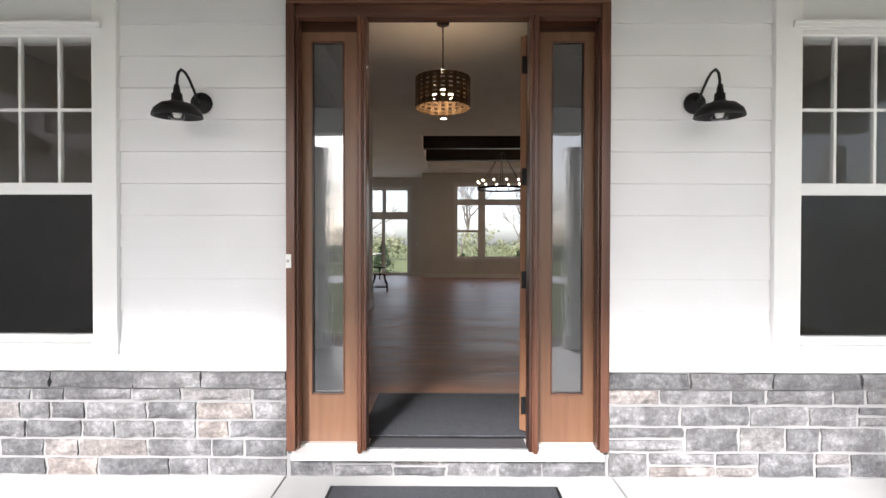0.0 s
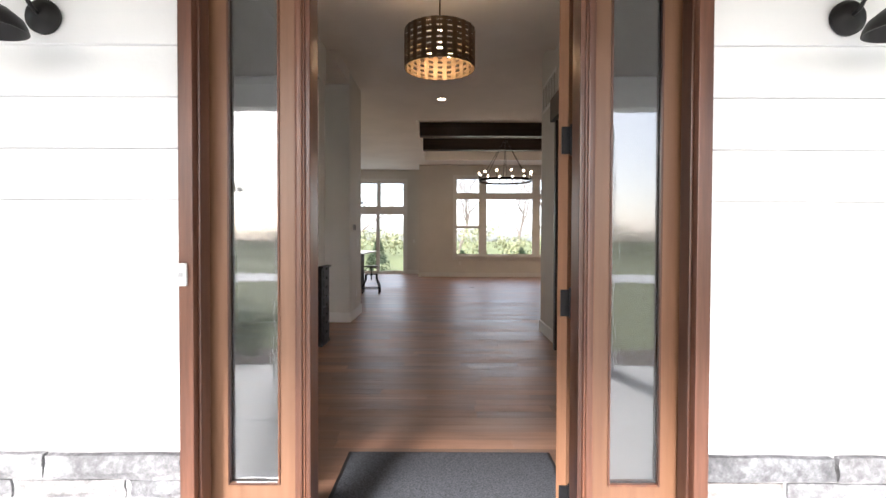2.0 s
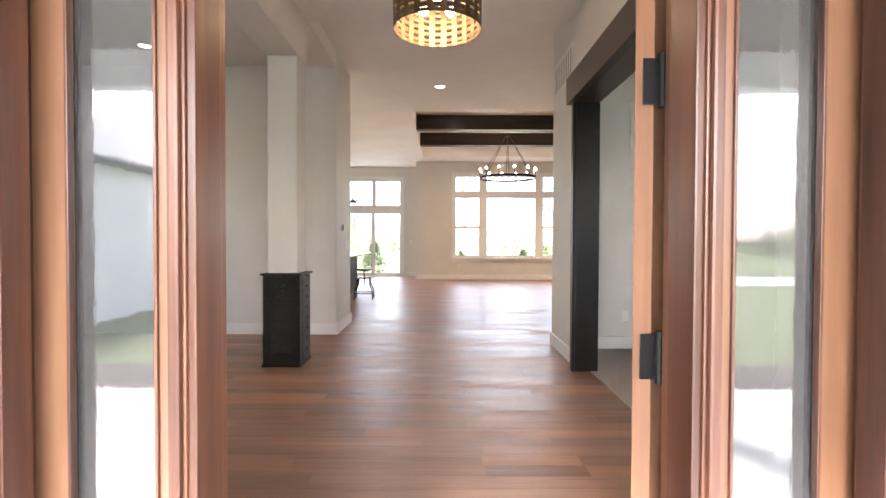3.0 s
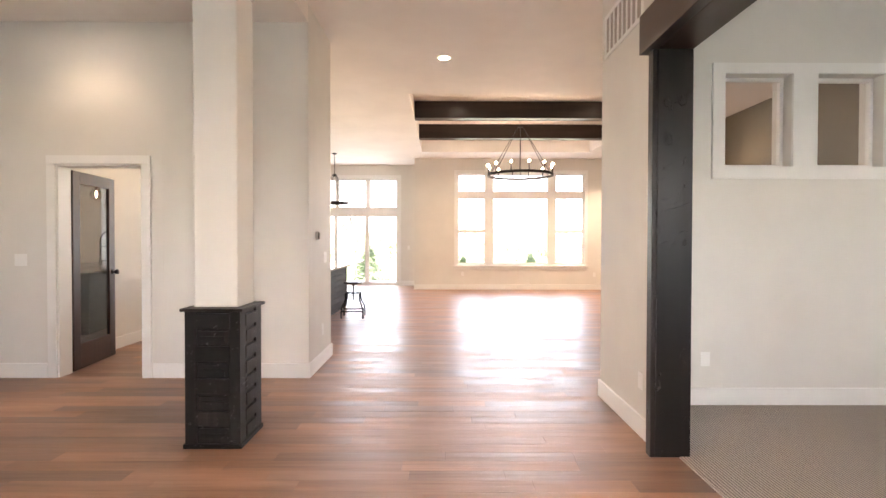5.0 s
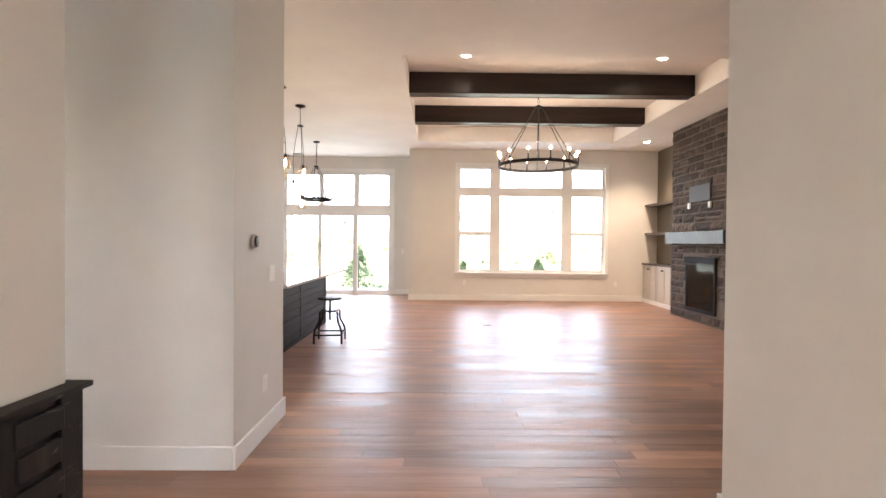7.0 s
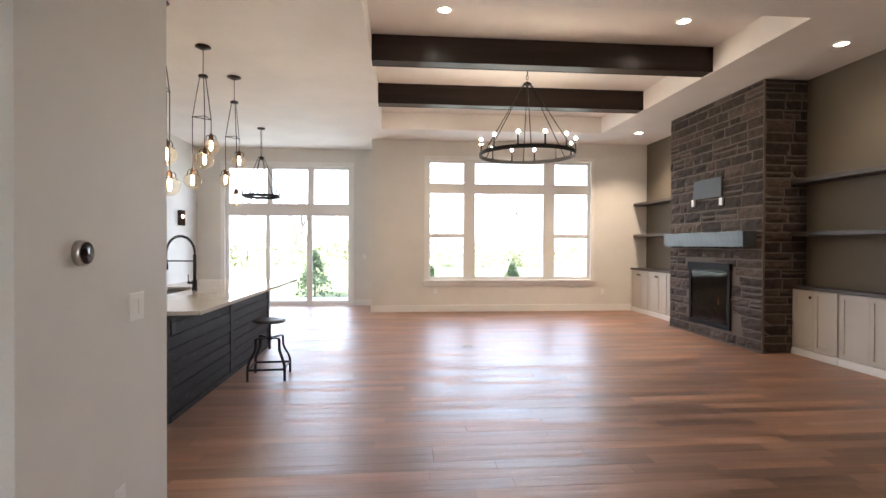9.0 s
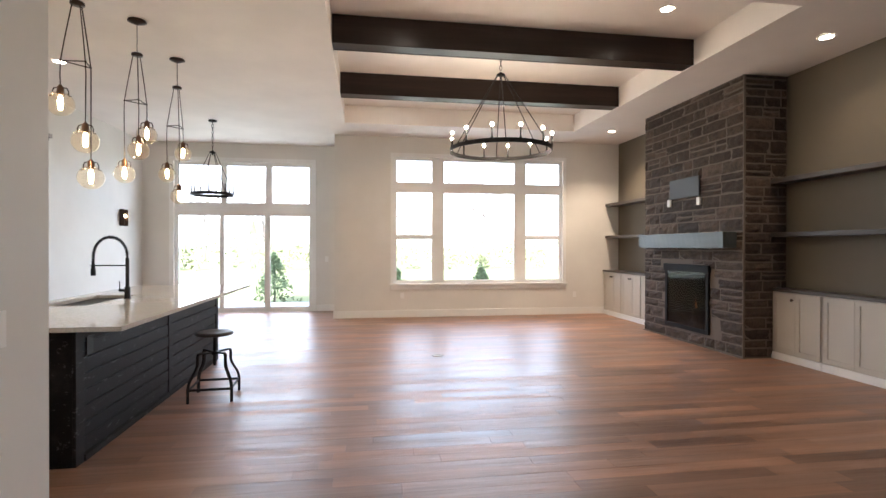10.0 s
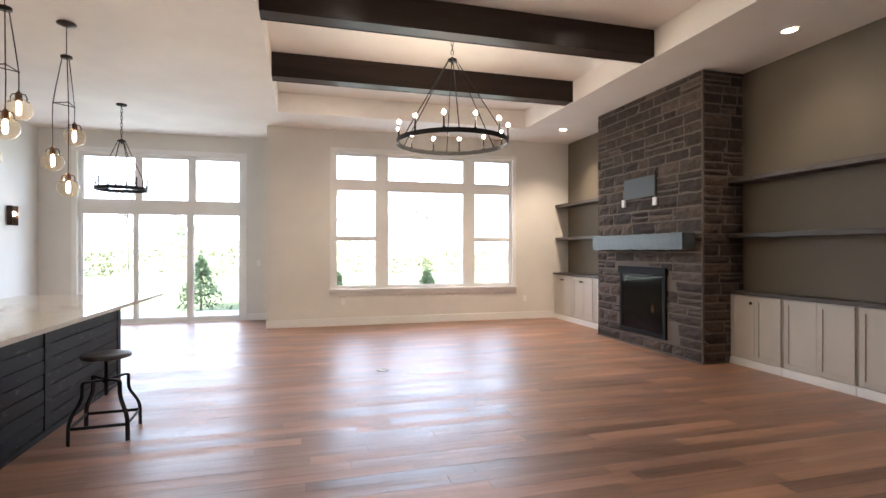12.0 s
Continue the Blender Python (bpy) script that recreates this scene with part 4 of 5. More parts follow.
def cluster_pendant(x, y, drops, angles):
    """Three amber globes on cords that are spread by a small iron triangle."""
    e = thing("cluster_pendant", "cluster of three amber glass globes on dark cords", "pendant light", (x, y, CEIL_Z), "island pendants")
    bm = bmesh.new()
    lathe(bm, [(0.0, 0.0), (0.078, -0.001), (0.086, -0.014), (0.05, -0.030), (0.012, -0.045), (0.0, -0.046)], 24)
    part("canopy", bm, BRONZE, e, "", True)
    bm = bmesh.new()
    tube(bm, [(0, 0, -0.04), (0, 0, -0.33)], 0.004, 6)
    part("stem", bm, BRONZE, e)
    bm = bmesh.new()
    lathe(bm, [(0.0, -0.322), (0.045, -0.324), (0.05, -0.33), (0.05, -0.348), (0.0, -0.35)], 20)
    part("hub", bm, BRONZE, e, "", True)
    corners = []
    for k in range(3):
        a = radians(angles[k])
        dx, dy = 0.105 * math.cos(a), 0.105 * math.sin(a)
        corners.append((dx, dy, -0.80))
        d = drops[k]
        bm = bmesh.new()
        tube(bm, [(dx * 0.32, dy * 0.32, -0.345), (dx * 0.75, dy * 0.75, -0.62), (dx, dy, -0.80), (dx * 1.04, dy * 0.98, -0.9), (dx, dy, -d + 0.14)], 0.0045, 6)
        part("cord", bm, BRONZE, e)
        bm = bmesh.new()
        lathe(bm, [(0.006, 0.15), (0.012, 0.14), (0.024, 0.125), (0.026, 0.075), (0.03, 0.07), (0.0, 0.066)], 14, (dx, dy, -d))
        soc = part("socket", bm, COPPER, e, "aged copper socket", True)
        bm = bmesh.new()
        for s in (-1, 1):
            tube(bm, [(dx + s * 0.018, dy, -d + 0.125), (dx + s * 0.045, dy, -d + 0.12), (dx + s * 0.056, dy, -d + 0.095), (dx + s * 0.056, dy, -d + 0.062), (dx + s * 0.075, dy, -d + 0.058)], 0.0045, 6)
        part("bail", bm, BRONZE, e, "", True)
        bm = bmesh.new()
        lathe(bm, [(0.034, 0.068)] + [(0.094 * math.sin(q), 0.092 * math.cos(q)) for q in [0.42 + i * 0.227 for i in range(13)]], 24, (dx, dy, -d), cap=False)
        g = part("globe", bm, BULBGLASS, e, "amber glass globe", True)
        g.visible_shadow = False
        bm = bmesh.new()
        lathe(bm, [(0.010, 0.06), (0.014, 0.045), (0.017, 0.015), (0.015, -0.03), (0.008, -0.046), (0.0, -0.047)], 12, (dx, dy, -d))
        part("bulb", bm, BULB, e, "lit tube bulb", True)
    bm = bmesh.new()
    for k in range(3):
        tube(bm, [corners[k], corners[(k + 1) % 3]], 0.0045, 6)
        ball(bm, corners[k], 0.009, 8)
    part("spreader", bm, BRONZE, e)


cluster_pendant(-2.44, 11.63, (1.13, 1.41, 1.67), (208, 325, 62))
cluster_pendant(-2.45, 12.68, (1.10, 1.29, 1.51), (60, 299, 203))
cluster_pendant(-2.44, 13.71, (1.10, 1.37, 1.63), (73, 200, 300))


# ---- foyer and dining room ----
def pedestal():
    e = thing("pedestal", "charcoal reclaimed wood pedestal with slotted boards", "pedestal", (-1.56, 6.94, 0))
    hx, hy = 0.178, 0.188
    boxes("core", CRATE, e, (-hx + 0.015, hx - 0.015, -hy + 0.015, hy - 0.015, 0.0, 0.885))
    boxes("cap", CRATE, e, (-hx - 0.022, hx + 0.022, -hy - 0.022, hy + 0.022, 0.885, 0.905), w=0.004)
    for sx in (-1, 1):
        for sy in (-1, 1):
            a, b = sorted((sx * hx, sx * (hx - 0.075)))
            c, d = sorted((sy * hy, sy * (hy - 0.014)))
            boxes("corner_board", CRATE, e, (a, b, c, d, 0.0, 0.884), w=0.002)
            a, b = sorted((sx * hx, sx * (hx - 0.014)))
            c, d = sorted((sy * (hy - 0.0145), sy * (hy - 0.10)))
            boxes("corner_board", CRATE, e, (a, b, c, d, 0.0, 0.884), w=0.002)
    for k in range(8):
        z0 = 0.04 + k * 0.105
        proud = 0.006 if k % 2 else -0.004
        wide = 0.012 if k % 2 else 0.0
        for s in (-1, 1):
            c, d = sorted((s * (hy + proud), s * (hy - 0.0148)))
            boxes("slat", CRATE, e, (-hx + 0.077 - wide, hx - 0.077 + wide, c, d, z0, z0 + 0.086 + 0.01 * (k % 2)), w=0.004)
            a, b = sorted((s * (hx + 0.004), s * (hx - 0.0148)))
            boxes("slat", CRATE, e, (a, b, -hy + 0.102 - wide, hy - 0.102 + wide, z0, z0 + 0.078), w=0.004)
            if k % 2 == 0:
                boxes("batten", CRATE, e, (-hx + 0.10, hx - 0.10, *sorted((s * (hy + 0.004), s * (hy - 0.003))), z0 + 0.03, z0 + 0.055), w=0.002)
    boxes("plinth", CRATE, e, (-hx - 0.01, hx + 0.01, -hy - 0.01, hy + 0.01, 0.0, 0.03), w=0.004)


pedestal()


def glass_door():
    e = thing("door_2", "dark brown door with one frosted glass light, standing ajar", "door", (-3.835, 8.615, 0.0), kind="structure")
    e.matrix_basis = pose(-3.832, 8.612, 0, 0, 0, 97)
    w, y0, y1 = 0.80, -0.02, 0.02
    for n, d in (("stile", (0.0, 0.12, y0, y1, 0.01, 2.05)), ("stile", (w - 0.12, w, y0, y1, 0.01, 2.05)), ("rail", (0.12, w - 0.12, y0, y1, 0.01, 0.27)), ("rail", (0.12, w - 0.12, y0, y1, 1.93, 2.05))):
        boxes(n, ESPRESSO, e, d, w=0.003)
    g = boxes("pane", DOORGLASS, e, (0.12, w - 0.12, -0.004, 0.004, 0.27, 1.93), label="smoky frosted glass")
    for s in (-1, 1):
        bm = bmesh.new()
        lathe(bm, [(0.0, 0.0), (0.03, 0.0), (0.03, 0.006), (0.012, 0.01), (0.011, 0.03), (0.024, 0.036), (0.03, 0.05), (0.024, 0.064), (0.0, 0.066)], 16, (w - 0.06, s * 0.0205, 0.98), pose(0, 0, 0, -90 * s))
        part("knob", bm, BLACKP, e, "black round knob", True)


glass_door()


def plate(name, label, x, y, z, w, h, kind="switch"):
    """A wall plate on a face that looks along +x."""
    e = thing(name, label, "switch" if kind == "switch" else "outlet", (x, y, z))
    boxes("cover", WHITEP, e, (0, 0.006, -w / 2, w / 2, -h / 2, h / 2), w=0.002)
    n = 2 if w > 0.09 else 1
    for k in range(n):
        c = (k - (n - 1) / 2) * 0.046
        boxes("rocker", WHITEP, e, (0.0062, 0.009, c - 0.016, c + 0.016, -0.033, 0.033), w=0.0015)
    return e


plate("switch_plate", "white double switch plate on the wall end", -1.384, 9.11, 1.16, 0.118, 0.118)
plate("wall_outlet", "white outlet plate low on the wall end", -1.384, 8.98, 0.38, 0.075, 0.118, "outlet")
e = plate("wall_outlet", "white outlet plate low on the foyer wall", 1.289, 6.98, 0.38, 0.075, 0.118, "outlet")
e.rotation_euler = (0, 0, math.pi)
for x, z in ((4.17, 0.42), (0.50, 0.44)):
    e = plate("wall_outlet", "white outlet plate under the window", x, 17.479, z, 0.075, 0.118, "outlet")
    e.rotation_euler = (0, 0, -math.pi / 2)
e = plate("switch_plate", "white switch plate beside the sliding doors", -1.08, 18.699, 1.15, 0.075, 0.118)
e.rotation_euler = (0, 0, -math.pi / 2)

e = plate("switch_plate", "white switch plate on the dining room wall", -4.185, 8.429, 1.15, 0.118, 0.118)
e.rotation_euler = (0, 0, -math.pi / 2)
e = plate("wall_outlet", "white outlet plate low on the office wall", 2.07, 7.619, 0.38, 0.075, 0.118, "outlet")
e.rotation_euler = (0, 0, -math.pi / 2)

th = thing("thermostat", "round dark glass thermostat with a steel rim", "thermostat", (-1.384, 8.73, 1.395))
bm = bmesh.new()
lathe(bm, [(0.0, 0.0), (0.046, 0.0), (0.046, 0.022), (0.042, 0.026), (0.0, 0.026)], 28, (0, 0, 0), pose(0, 0, 0, 0, 90))
part("rim", bm, STEEL, th, "brushed steel rim", True)
bm = bmesh.new()
lathe(bm, [(0.0, 0.0262), (0.040, 0.0262), (0.038, 0.029), (0.0, 0.0295)], 28, (0, 0, 0), pose(0, 0, 0, 0, 90))
part("face", bm, DARKGLASS, th, "black glass face", True)

vent = thing("vent_grille", "white return air grille high on the foyer wall", "vent", (1.289, 7.37, 3.04))
boxes("frame", TRIM, vent, (-0.012, -0.001, -0.40, 0.40, 0.145, 0.175), (-0.012, -0.001, -0.40, 0.40, -0.175, -0.145), (-0.012, -0.001, -0.40, -0.37, -0.145, 0.145), (-0.012, -0.001, 0.37, 0.40, -0.145, 0.145), w=0.002)
# Flat sheet; its darker colour stands in for the shade inside the duct.
boxes("backing", mat("duct shade tone", (0.35, 0.32, 0.29), 0.8), vent, (-0.003, -0.0005, -0.37, 0.37, -0.145, 0.145))
for k in range(1, 8):
    c = -0.37 + k * 0.0925
    boxes("bar", TRIM, vent, (-0.011, -0.003, c - 0.008, c + 0.008, -0.145, 0.145))


# ---- great room ----
for y0 in (12.93, 14.76):
    b = tagged(new("ceiling_beam"), "dark stained timber beam across the ceiling tray", "beam", "tray beams", "structure")
    b.location = ((TX0 + TX1) / 2, y0 + 0.11, 3.645)
    h = (TX1 - TX0) / 2 - 0.003
    boxes("face_board", BEAMX, b, (-h, h, -0.11, -0.092, 0.0, TRAY_Z - 3.647), w=0.004)
    boxes("face_board", BEAMX, b, (-h, h, 0.092, 0.11, 0.0, TRAY_Z - 3.647), w=0.004)
    boxes("underside_board", BEAMX, b, (-h, h, -0.0915, 0.0915, 0.004, 0.024), w=0.003)


def cabinet(y0, y1, x, top, doors, knobs, label):
    """A base unit against the east wall with shaker doors that face -x."""
    e = thing("base_cabinet", label, "cabinet", (x, (y0 + y1) / 2, 0), "shelf cabinets")
    h = (y1 - y0) / 2
    boxes("body", CABINET, e, (0.02, 5.165 - x, -h + 0.001, h - 0.001, 0.0, top))
    boxes("base_board", TRIM, e, (-0.006, 0.02, -h + 0.001, h - 0.001, 0.0, 0.09), w=0.003)
    w = (2 * h - 0.03) / doors
    for k in range(doors):
        a, b = -h + 0.015 + k * w + 0.002, -h + 0.015 + (k + 1) * w - 0.002
        d = part("door", bmesh.new(), CABINET, e)
        me = d.data
        bm = bmesh.new()
        s = 0.055
        for q in ((0.0, 0.0185, a, a + s, 0.10, top - 0.012), (0.0, 0.0185, b - s, b, 0.10, top - 0.012), (0.0, 0.0185, a + s, b - s, 0.10, 0.10 + s), (0.0, 0.0185, a + s, b - s, top - 0.012 - s, top - 0.012), (0.010, 0.0185, a + s, b - s, 0.10 + s, top - 0.012 - s)):
            box(bm, *q)
        bmesh.ops.recalc_face_normals(bm, faces=bm.faces[:])
        bm.to_mesh(me)
        bm.free()
        if k in knobs:
            bm = bmesh.new()
            c = b - 0.03 if k % 2 == 0 else a + 0.03
            lathe(bm, [(0.007, 0.0), (0.007, 0.014), (0.017, 0.018), (0.019, 0.026), (0.012, 0.032), (0.0, 0.033)], 14, (0.0, c, top - 0.09), pose(0, 0, 0, 0, -90))
            part("knob", bm, BRONZE, d, "dark bronze knob", True)


CR, CL = 4.955, 4.82
for y0, y1, n, k in ((12.385, 13.10, 2, (1,)), (11.60, 12.38, 2, ()), (10.82, 11.595, 2, ()), (10.04, 10.815, 2, ())):
    cabinet(y0, y1, CR, 0.865, n, k, "warm white shaker base cabinet beside the fireplace")
for y0, y1, n, k in ((15.405, 15.99, 2, (1,)), (15.995, 16.71, 2, (0, 1)), (16.715, 17.455, 2, (0, 1))):
    cabinet(y0, y1, CL, 0.90, n, k, "warm white shaker base cabinet under dark shelves")
boxes("worktop", SHELF, None, (CR - 0.02, 5.168, 10.03, 13.09, 0.866, 0.905), w=0.004)
tagged(bpy.data.objects["worktop"], "grey brown wooden top along the base cabinets", "worktop")
tagged(boxes("worktop", SHELF, None, (CL - 0.02, 5.168, 15.40, 17.46, 0.901, 0.94), w=0.004), "grey brown wooden top on the far cabinets", "worktop")
for z in (1.56, 2.245):
    tagged(boxes("wall_shelf", SHELF, None, (4.915, 5.168, 10.03, 13.083, z, z + 0.055), w=0.004), "thick grey brown floating shelf on the wall", "shelf", "floating shelves")
for z in (1.61, 2.29):
    tagged(boxes("wall_shelf", SHELF, None, (4.86, 5.168, 15.395, 17.462, z, z + 0.055), w=0.004), "thick grey brown floating shelf on the wall", "shelf", "floating shelves")

FX, FY_A, FY_B = 4.53, 13.085, 15.39
fireplace = thing("fireplace", "tall brown ledge stone chimney breast with a gas fire", "fireplace", (FX, (FY_A + FY_B) / 2, 0))
fy = (FY_A + FY_B) / 2


def fp_part(name, m, x0, x1, y0, y1, z0, z1, w=0.0, label=""):
    return boxes(name, m, fireplace, (x0 - FX, x1 - FX, y0 - fy, y1 - fy, z0, z1), w=w, label=label)


fp_part("chimney_core", MORTAR_IN, FX + 0.0145, 5.168, FY_A + 0.0145, FY_B - 0.0145, 0.0, CEIL_Z - 0.002, 0, "taupe mortar bed")
fp_part("hearth_strip", MORTAR_IN, FX - 0.012, FX + 0.03, FY_A, FY_B, 0.0, 0.012, 0.003)
fp_part("firebox_back", mat("sooty firebox", (0.012, 0.011, 0.010), 0.8), FX + 0.010, FX + 0.03, 13.74, 14.72, 0.2, 1.16)
SOOT = mat("matt black steel", (0.008, 0.008, 0.009), 0.7)
shader(SOOT).inputs["Specular IOR Level"].default_value = 0.15
fp_part("firebox_frame", SOOT, FX - 0.022, FX + 0.012, 13.72, 13.775, 0.19, 1.06, 0.004, "black steel fire surround")
fp_part("firebox_frame", SOOT, FX - 0.022, FX + 0.012, 14.685, 14.74, 0.19, 1.06, 0.004)
fp_part("firebox_frame", SOOT, FX - 0.022, FX + 0.012, 13.7755, 14.6845, 0.19, 0.25, 0.004)
fp_part("firebox_hood", SOOT, FX - 0.04, FX + 0.012, 13.70, 14.76, 1.0605, 1.17, 0.012, "black steel hood")
fp_part("hood_lip", BLACK, FX - 0.03, FX - 0.0225, 13.78, 14.68, 1.03, 1.045, 0.002, "thin steel lip")
fp_part("fire_glass", FIREGLASS, FX - 0.013, FX - 0.010, 13.776, 14.684, 0.251, 1.06, 0, "dark fire glass")
bm = bmesh.new()
for k in range(4):
    yy = 13.95 + k * 0.16 - fy
    tube(bm, [(-0.006, yy - 0.12, 0.30 + 0.02 * k), (-0.003, yy, 0.34), (-0.006, yy + 0.14, 0.31 + 0.015 * k)], 0.006, 6)
part("grate_bar", bm, BLACK, fireplace)
for yy, zz, tilt in ((14.05, 0.36, 0.10), (14.22, 0.40, -0.13), (14.38, 0.35, 0.05)):
    bm = bmesh.new()
    tube(bm, [(0.0, yy - fy - 0.10, zz), (-0.001, yy - fy, zz + tilt), (0.0, yy - fy + 0.08, zz + tilt * 1.6)], [0.007, 0.009, 0.006], 7)
    part("ceramic_log", bm, mat("pale ceramic log", (0.16, 0.11, 0.075), 0.9), fireplace, "pale ceramic fire log", True)
bm = bmesh.new()
lathe(bm, [(0.0, 0.0), (0.016, 0.012), (0.021, 0.035), (0.015, 0.075), (0.006, 0.115), (0.0, 0.135)], 10, (0.002, 14.0 - fy, 0.53), pose(0, 0, 0, -7) @ Matrix.Diagonal((0.35, 1, 1, 1)))
part("flame", bm, glowing("small gas flame", (1.0, 0.42, 0.16), 0.05), fireplace, "small orange gas flame", True)
mantel = tagged(new("mantel"), "blue grey rough hewn timber mantel beam on the stone", "mantel")
mantel.location = (4.43, 14.22, 1.52)
bm = bmesh.new()
box(bm, -0.10, 0.098, -1.02, 0.985, -0.105, 0.105)
bmesh.ops.subdivide_edges(bm, edges=[e2 for e2 in bm.edges if abs(e2.verts[0].co.y - e2.verts[1].co.y) > 1], cuts=18)
for v in bm.verts:
    v.co.x += 0.004 * math.sin(v.co.y * 9 + v.co.z * 20) if v.co.x < 0 else 0
    v.co.z += 0.004 * math.sin(v.co.y * 13 + 1.3)
part("timber", bm, MANTEL, mantel)

tvbox = thing("tv_connection_box", "grey metal connection plate on the stone", "wall plate", (FX, 14.265, 2.315))
boxes("plate", mat("grey painted metal", (0.06, 0.066, 0.072), 0.6), tvbox, (-0.030, -0.004, -0.35, 0.35, -0.145, 0.145), w=0.004)
for y, z in ((14.635, 2.115), (13.93, 2.09)):
    o = thing("tag", "small white outlet cover beside the metal plate", "outlet", (FX, y, z), "stone outlets")
    boxes("cover", WHITEP, o, (-0.032, -0.004, -0.036, 0.036, -0.055, 0.055), w=0.003)

fo = thing("floor_outlet", "round brass floor outlet cover", "outlet", (0.70, 13.85, 0.001))
bm = bmesh.new()
lathe(bm, [(0.0, 0.0), (0.075, 0.0), (0.07, 0.005), (0.05, 0.006), (0.048, 0.004), (0.0, 0.004)], 24)
part("cover", bm, mat("dull brass", (0.25, 0.2, 0.13), 0.4, 0.9), fo, "", True)


# ---- kitchen ----
def island():
    e = thing("kitchen_island", "island clad in charcoal reclaimed boards", "kitchen island", (-2.55, 12.48, 0))
    x1, x0, y0, y1 = 0.48, -0.55, -1.59, 1.56
    boxes("body", SLATWOOD, e, (x0, x1 - 0.022, y0 + 0.022, y1 - 0.022, 0.0, 0.879))
    boxes("end_panel", SLATWOOD, e, (x0, x1 - 0.0225, y0, y0 + 0.0215, 0.0, 0.879), w=0.002)
    boxes("end_panel", SLATWOOD, e, (x0, x1 - 0.0225, y1 - 0.0215, y1, 0.0, 0.879), w=0.002)
    stiles = [(y0, y0 + 0.10), (-0.05, 0.05), (y1 - 0.09, y1)]
    for a, b in stiles:
        boxes("stile", SLATWOOD, e, (x1 - 0.0218, x1, a, b, 0.0, 0.879), w=0.003)
    boxes("top_rail", SLATWOOD, e, (x1 - 0.0218, x1 - 0.004, y0 + 0.101, -0.051, 0.80, 0.879), w=0.003)
    boxes("top_rail", SLATWOOD, e, (x1 - 0.0218, x1 - 0.004, 0.051, y1 - 0.091, 0.80, 0.879), w=0.003)
    for a, b in ((y0 + 0.101, -0.051), (0.051, y1 - 0.091)):
        for k in range(7):
            z = 0.05 + k * 0.107
            j = 0.003 * math.sin(k * 4.1 + a)
            boxes("slat", SLATWOOD, e, (x1 - 0.0218, x1 - 0.006 + j, a, b, z, z + 0.099), w=0.003)
    boxes("foot_board", SLATWOOD, e, (x1 - 0.0218, x1 + 0.006, y0 + 0.101, y1 - 0.091, 0.0, 0.045), w=0.003)
    o = boxes("outlet", BLACKP, e, (x1, x1 + 0.006, y0 + 0.12, y0 + 0.20, 0.70, 0.82), w=0.002, label="black outlet plate")


island()
SINK = (-3.02, -2.62, 12.12, 13.10)
bm = bmesh.new()
for d in ((-3.18, SINK[0], 10.845, 14.50), (SINK[1], -1.78, 10.845, 14.50), (SINK[0], SINK[1], 10.845, SINK[2]), (SINK[0], SINK[1], SINK[3], 14.50)):
    box(bm, *d, 0.88, 0.911)
bmesh.ops.remove_doubles(bm, verts=bm.verts[:], dist=1e-5)
seen, kill = {}, []
for f in bm.faces:
    c = tuple(round(v, 4) for v in f.calc_center_median())
    if c in seen:
        kill += [f, seen[c]]
    seen[c] = f
bmesh.ops.delete(bm, geom=list(set(kill)), context="FACES_ONLY")
counter = thing("countertop", "polished pale quartz countertop on the island", "countertop")
part("slab", bm, QUARTZ, counter)
sk = thing("kitchen_sink", "dark composite sink set in the countertop", "sink", (SINK[0], SINK[2], 0.66))
SINKM = mat("dark composite sink", (0.014, 0.012, 0.011), 0.5)
sw, sd = SINK[1] - SINK[0], SINK[3] - SINK[2]
boxes("basin", SINKM, sk, (0, sw, 0, sd, 0.0, 0.012), (0, 0.012, 0, sd, 0.012, 0.219), (sw - 0.012, sw, 0, sd, 0.012, 0.219), (0.012, sw - 0.012, 0, 0.012, 0.012, 0.219), (0.012, sw - 0.012, sd - 0.012, sd, 0.012, 0.219))
bm = bmesh.new()
lathe(bm, [(0.0, 0.0125), (0.05, 0.0125), (0.045, 0.018), (0.0, 0.016)], 18, (sw / 2, sd / 2, 0))
part("drain", bm, STEEL, sk, "steel drain", True)


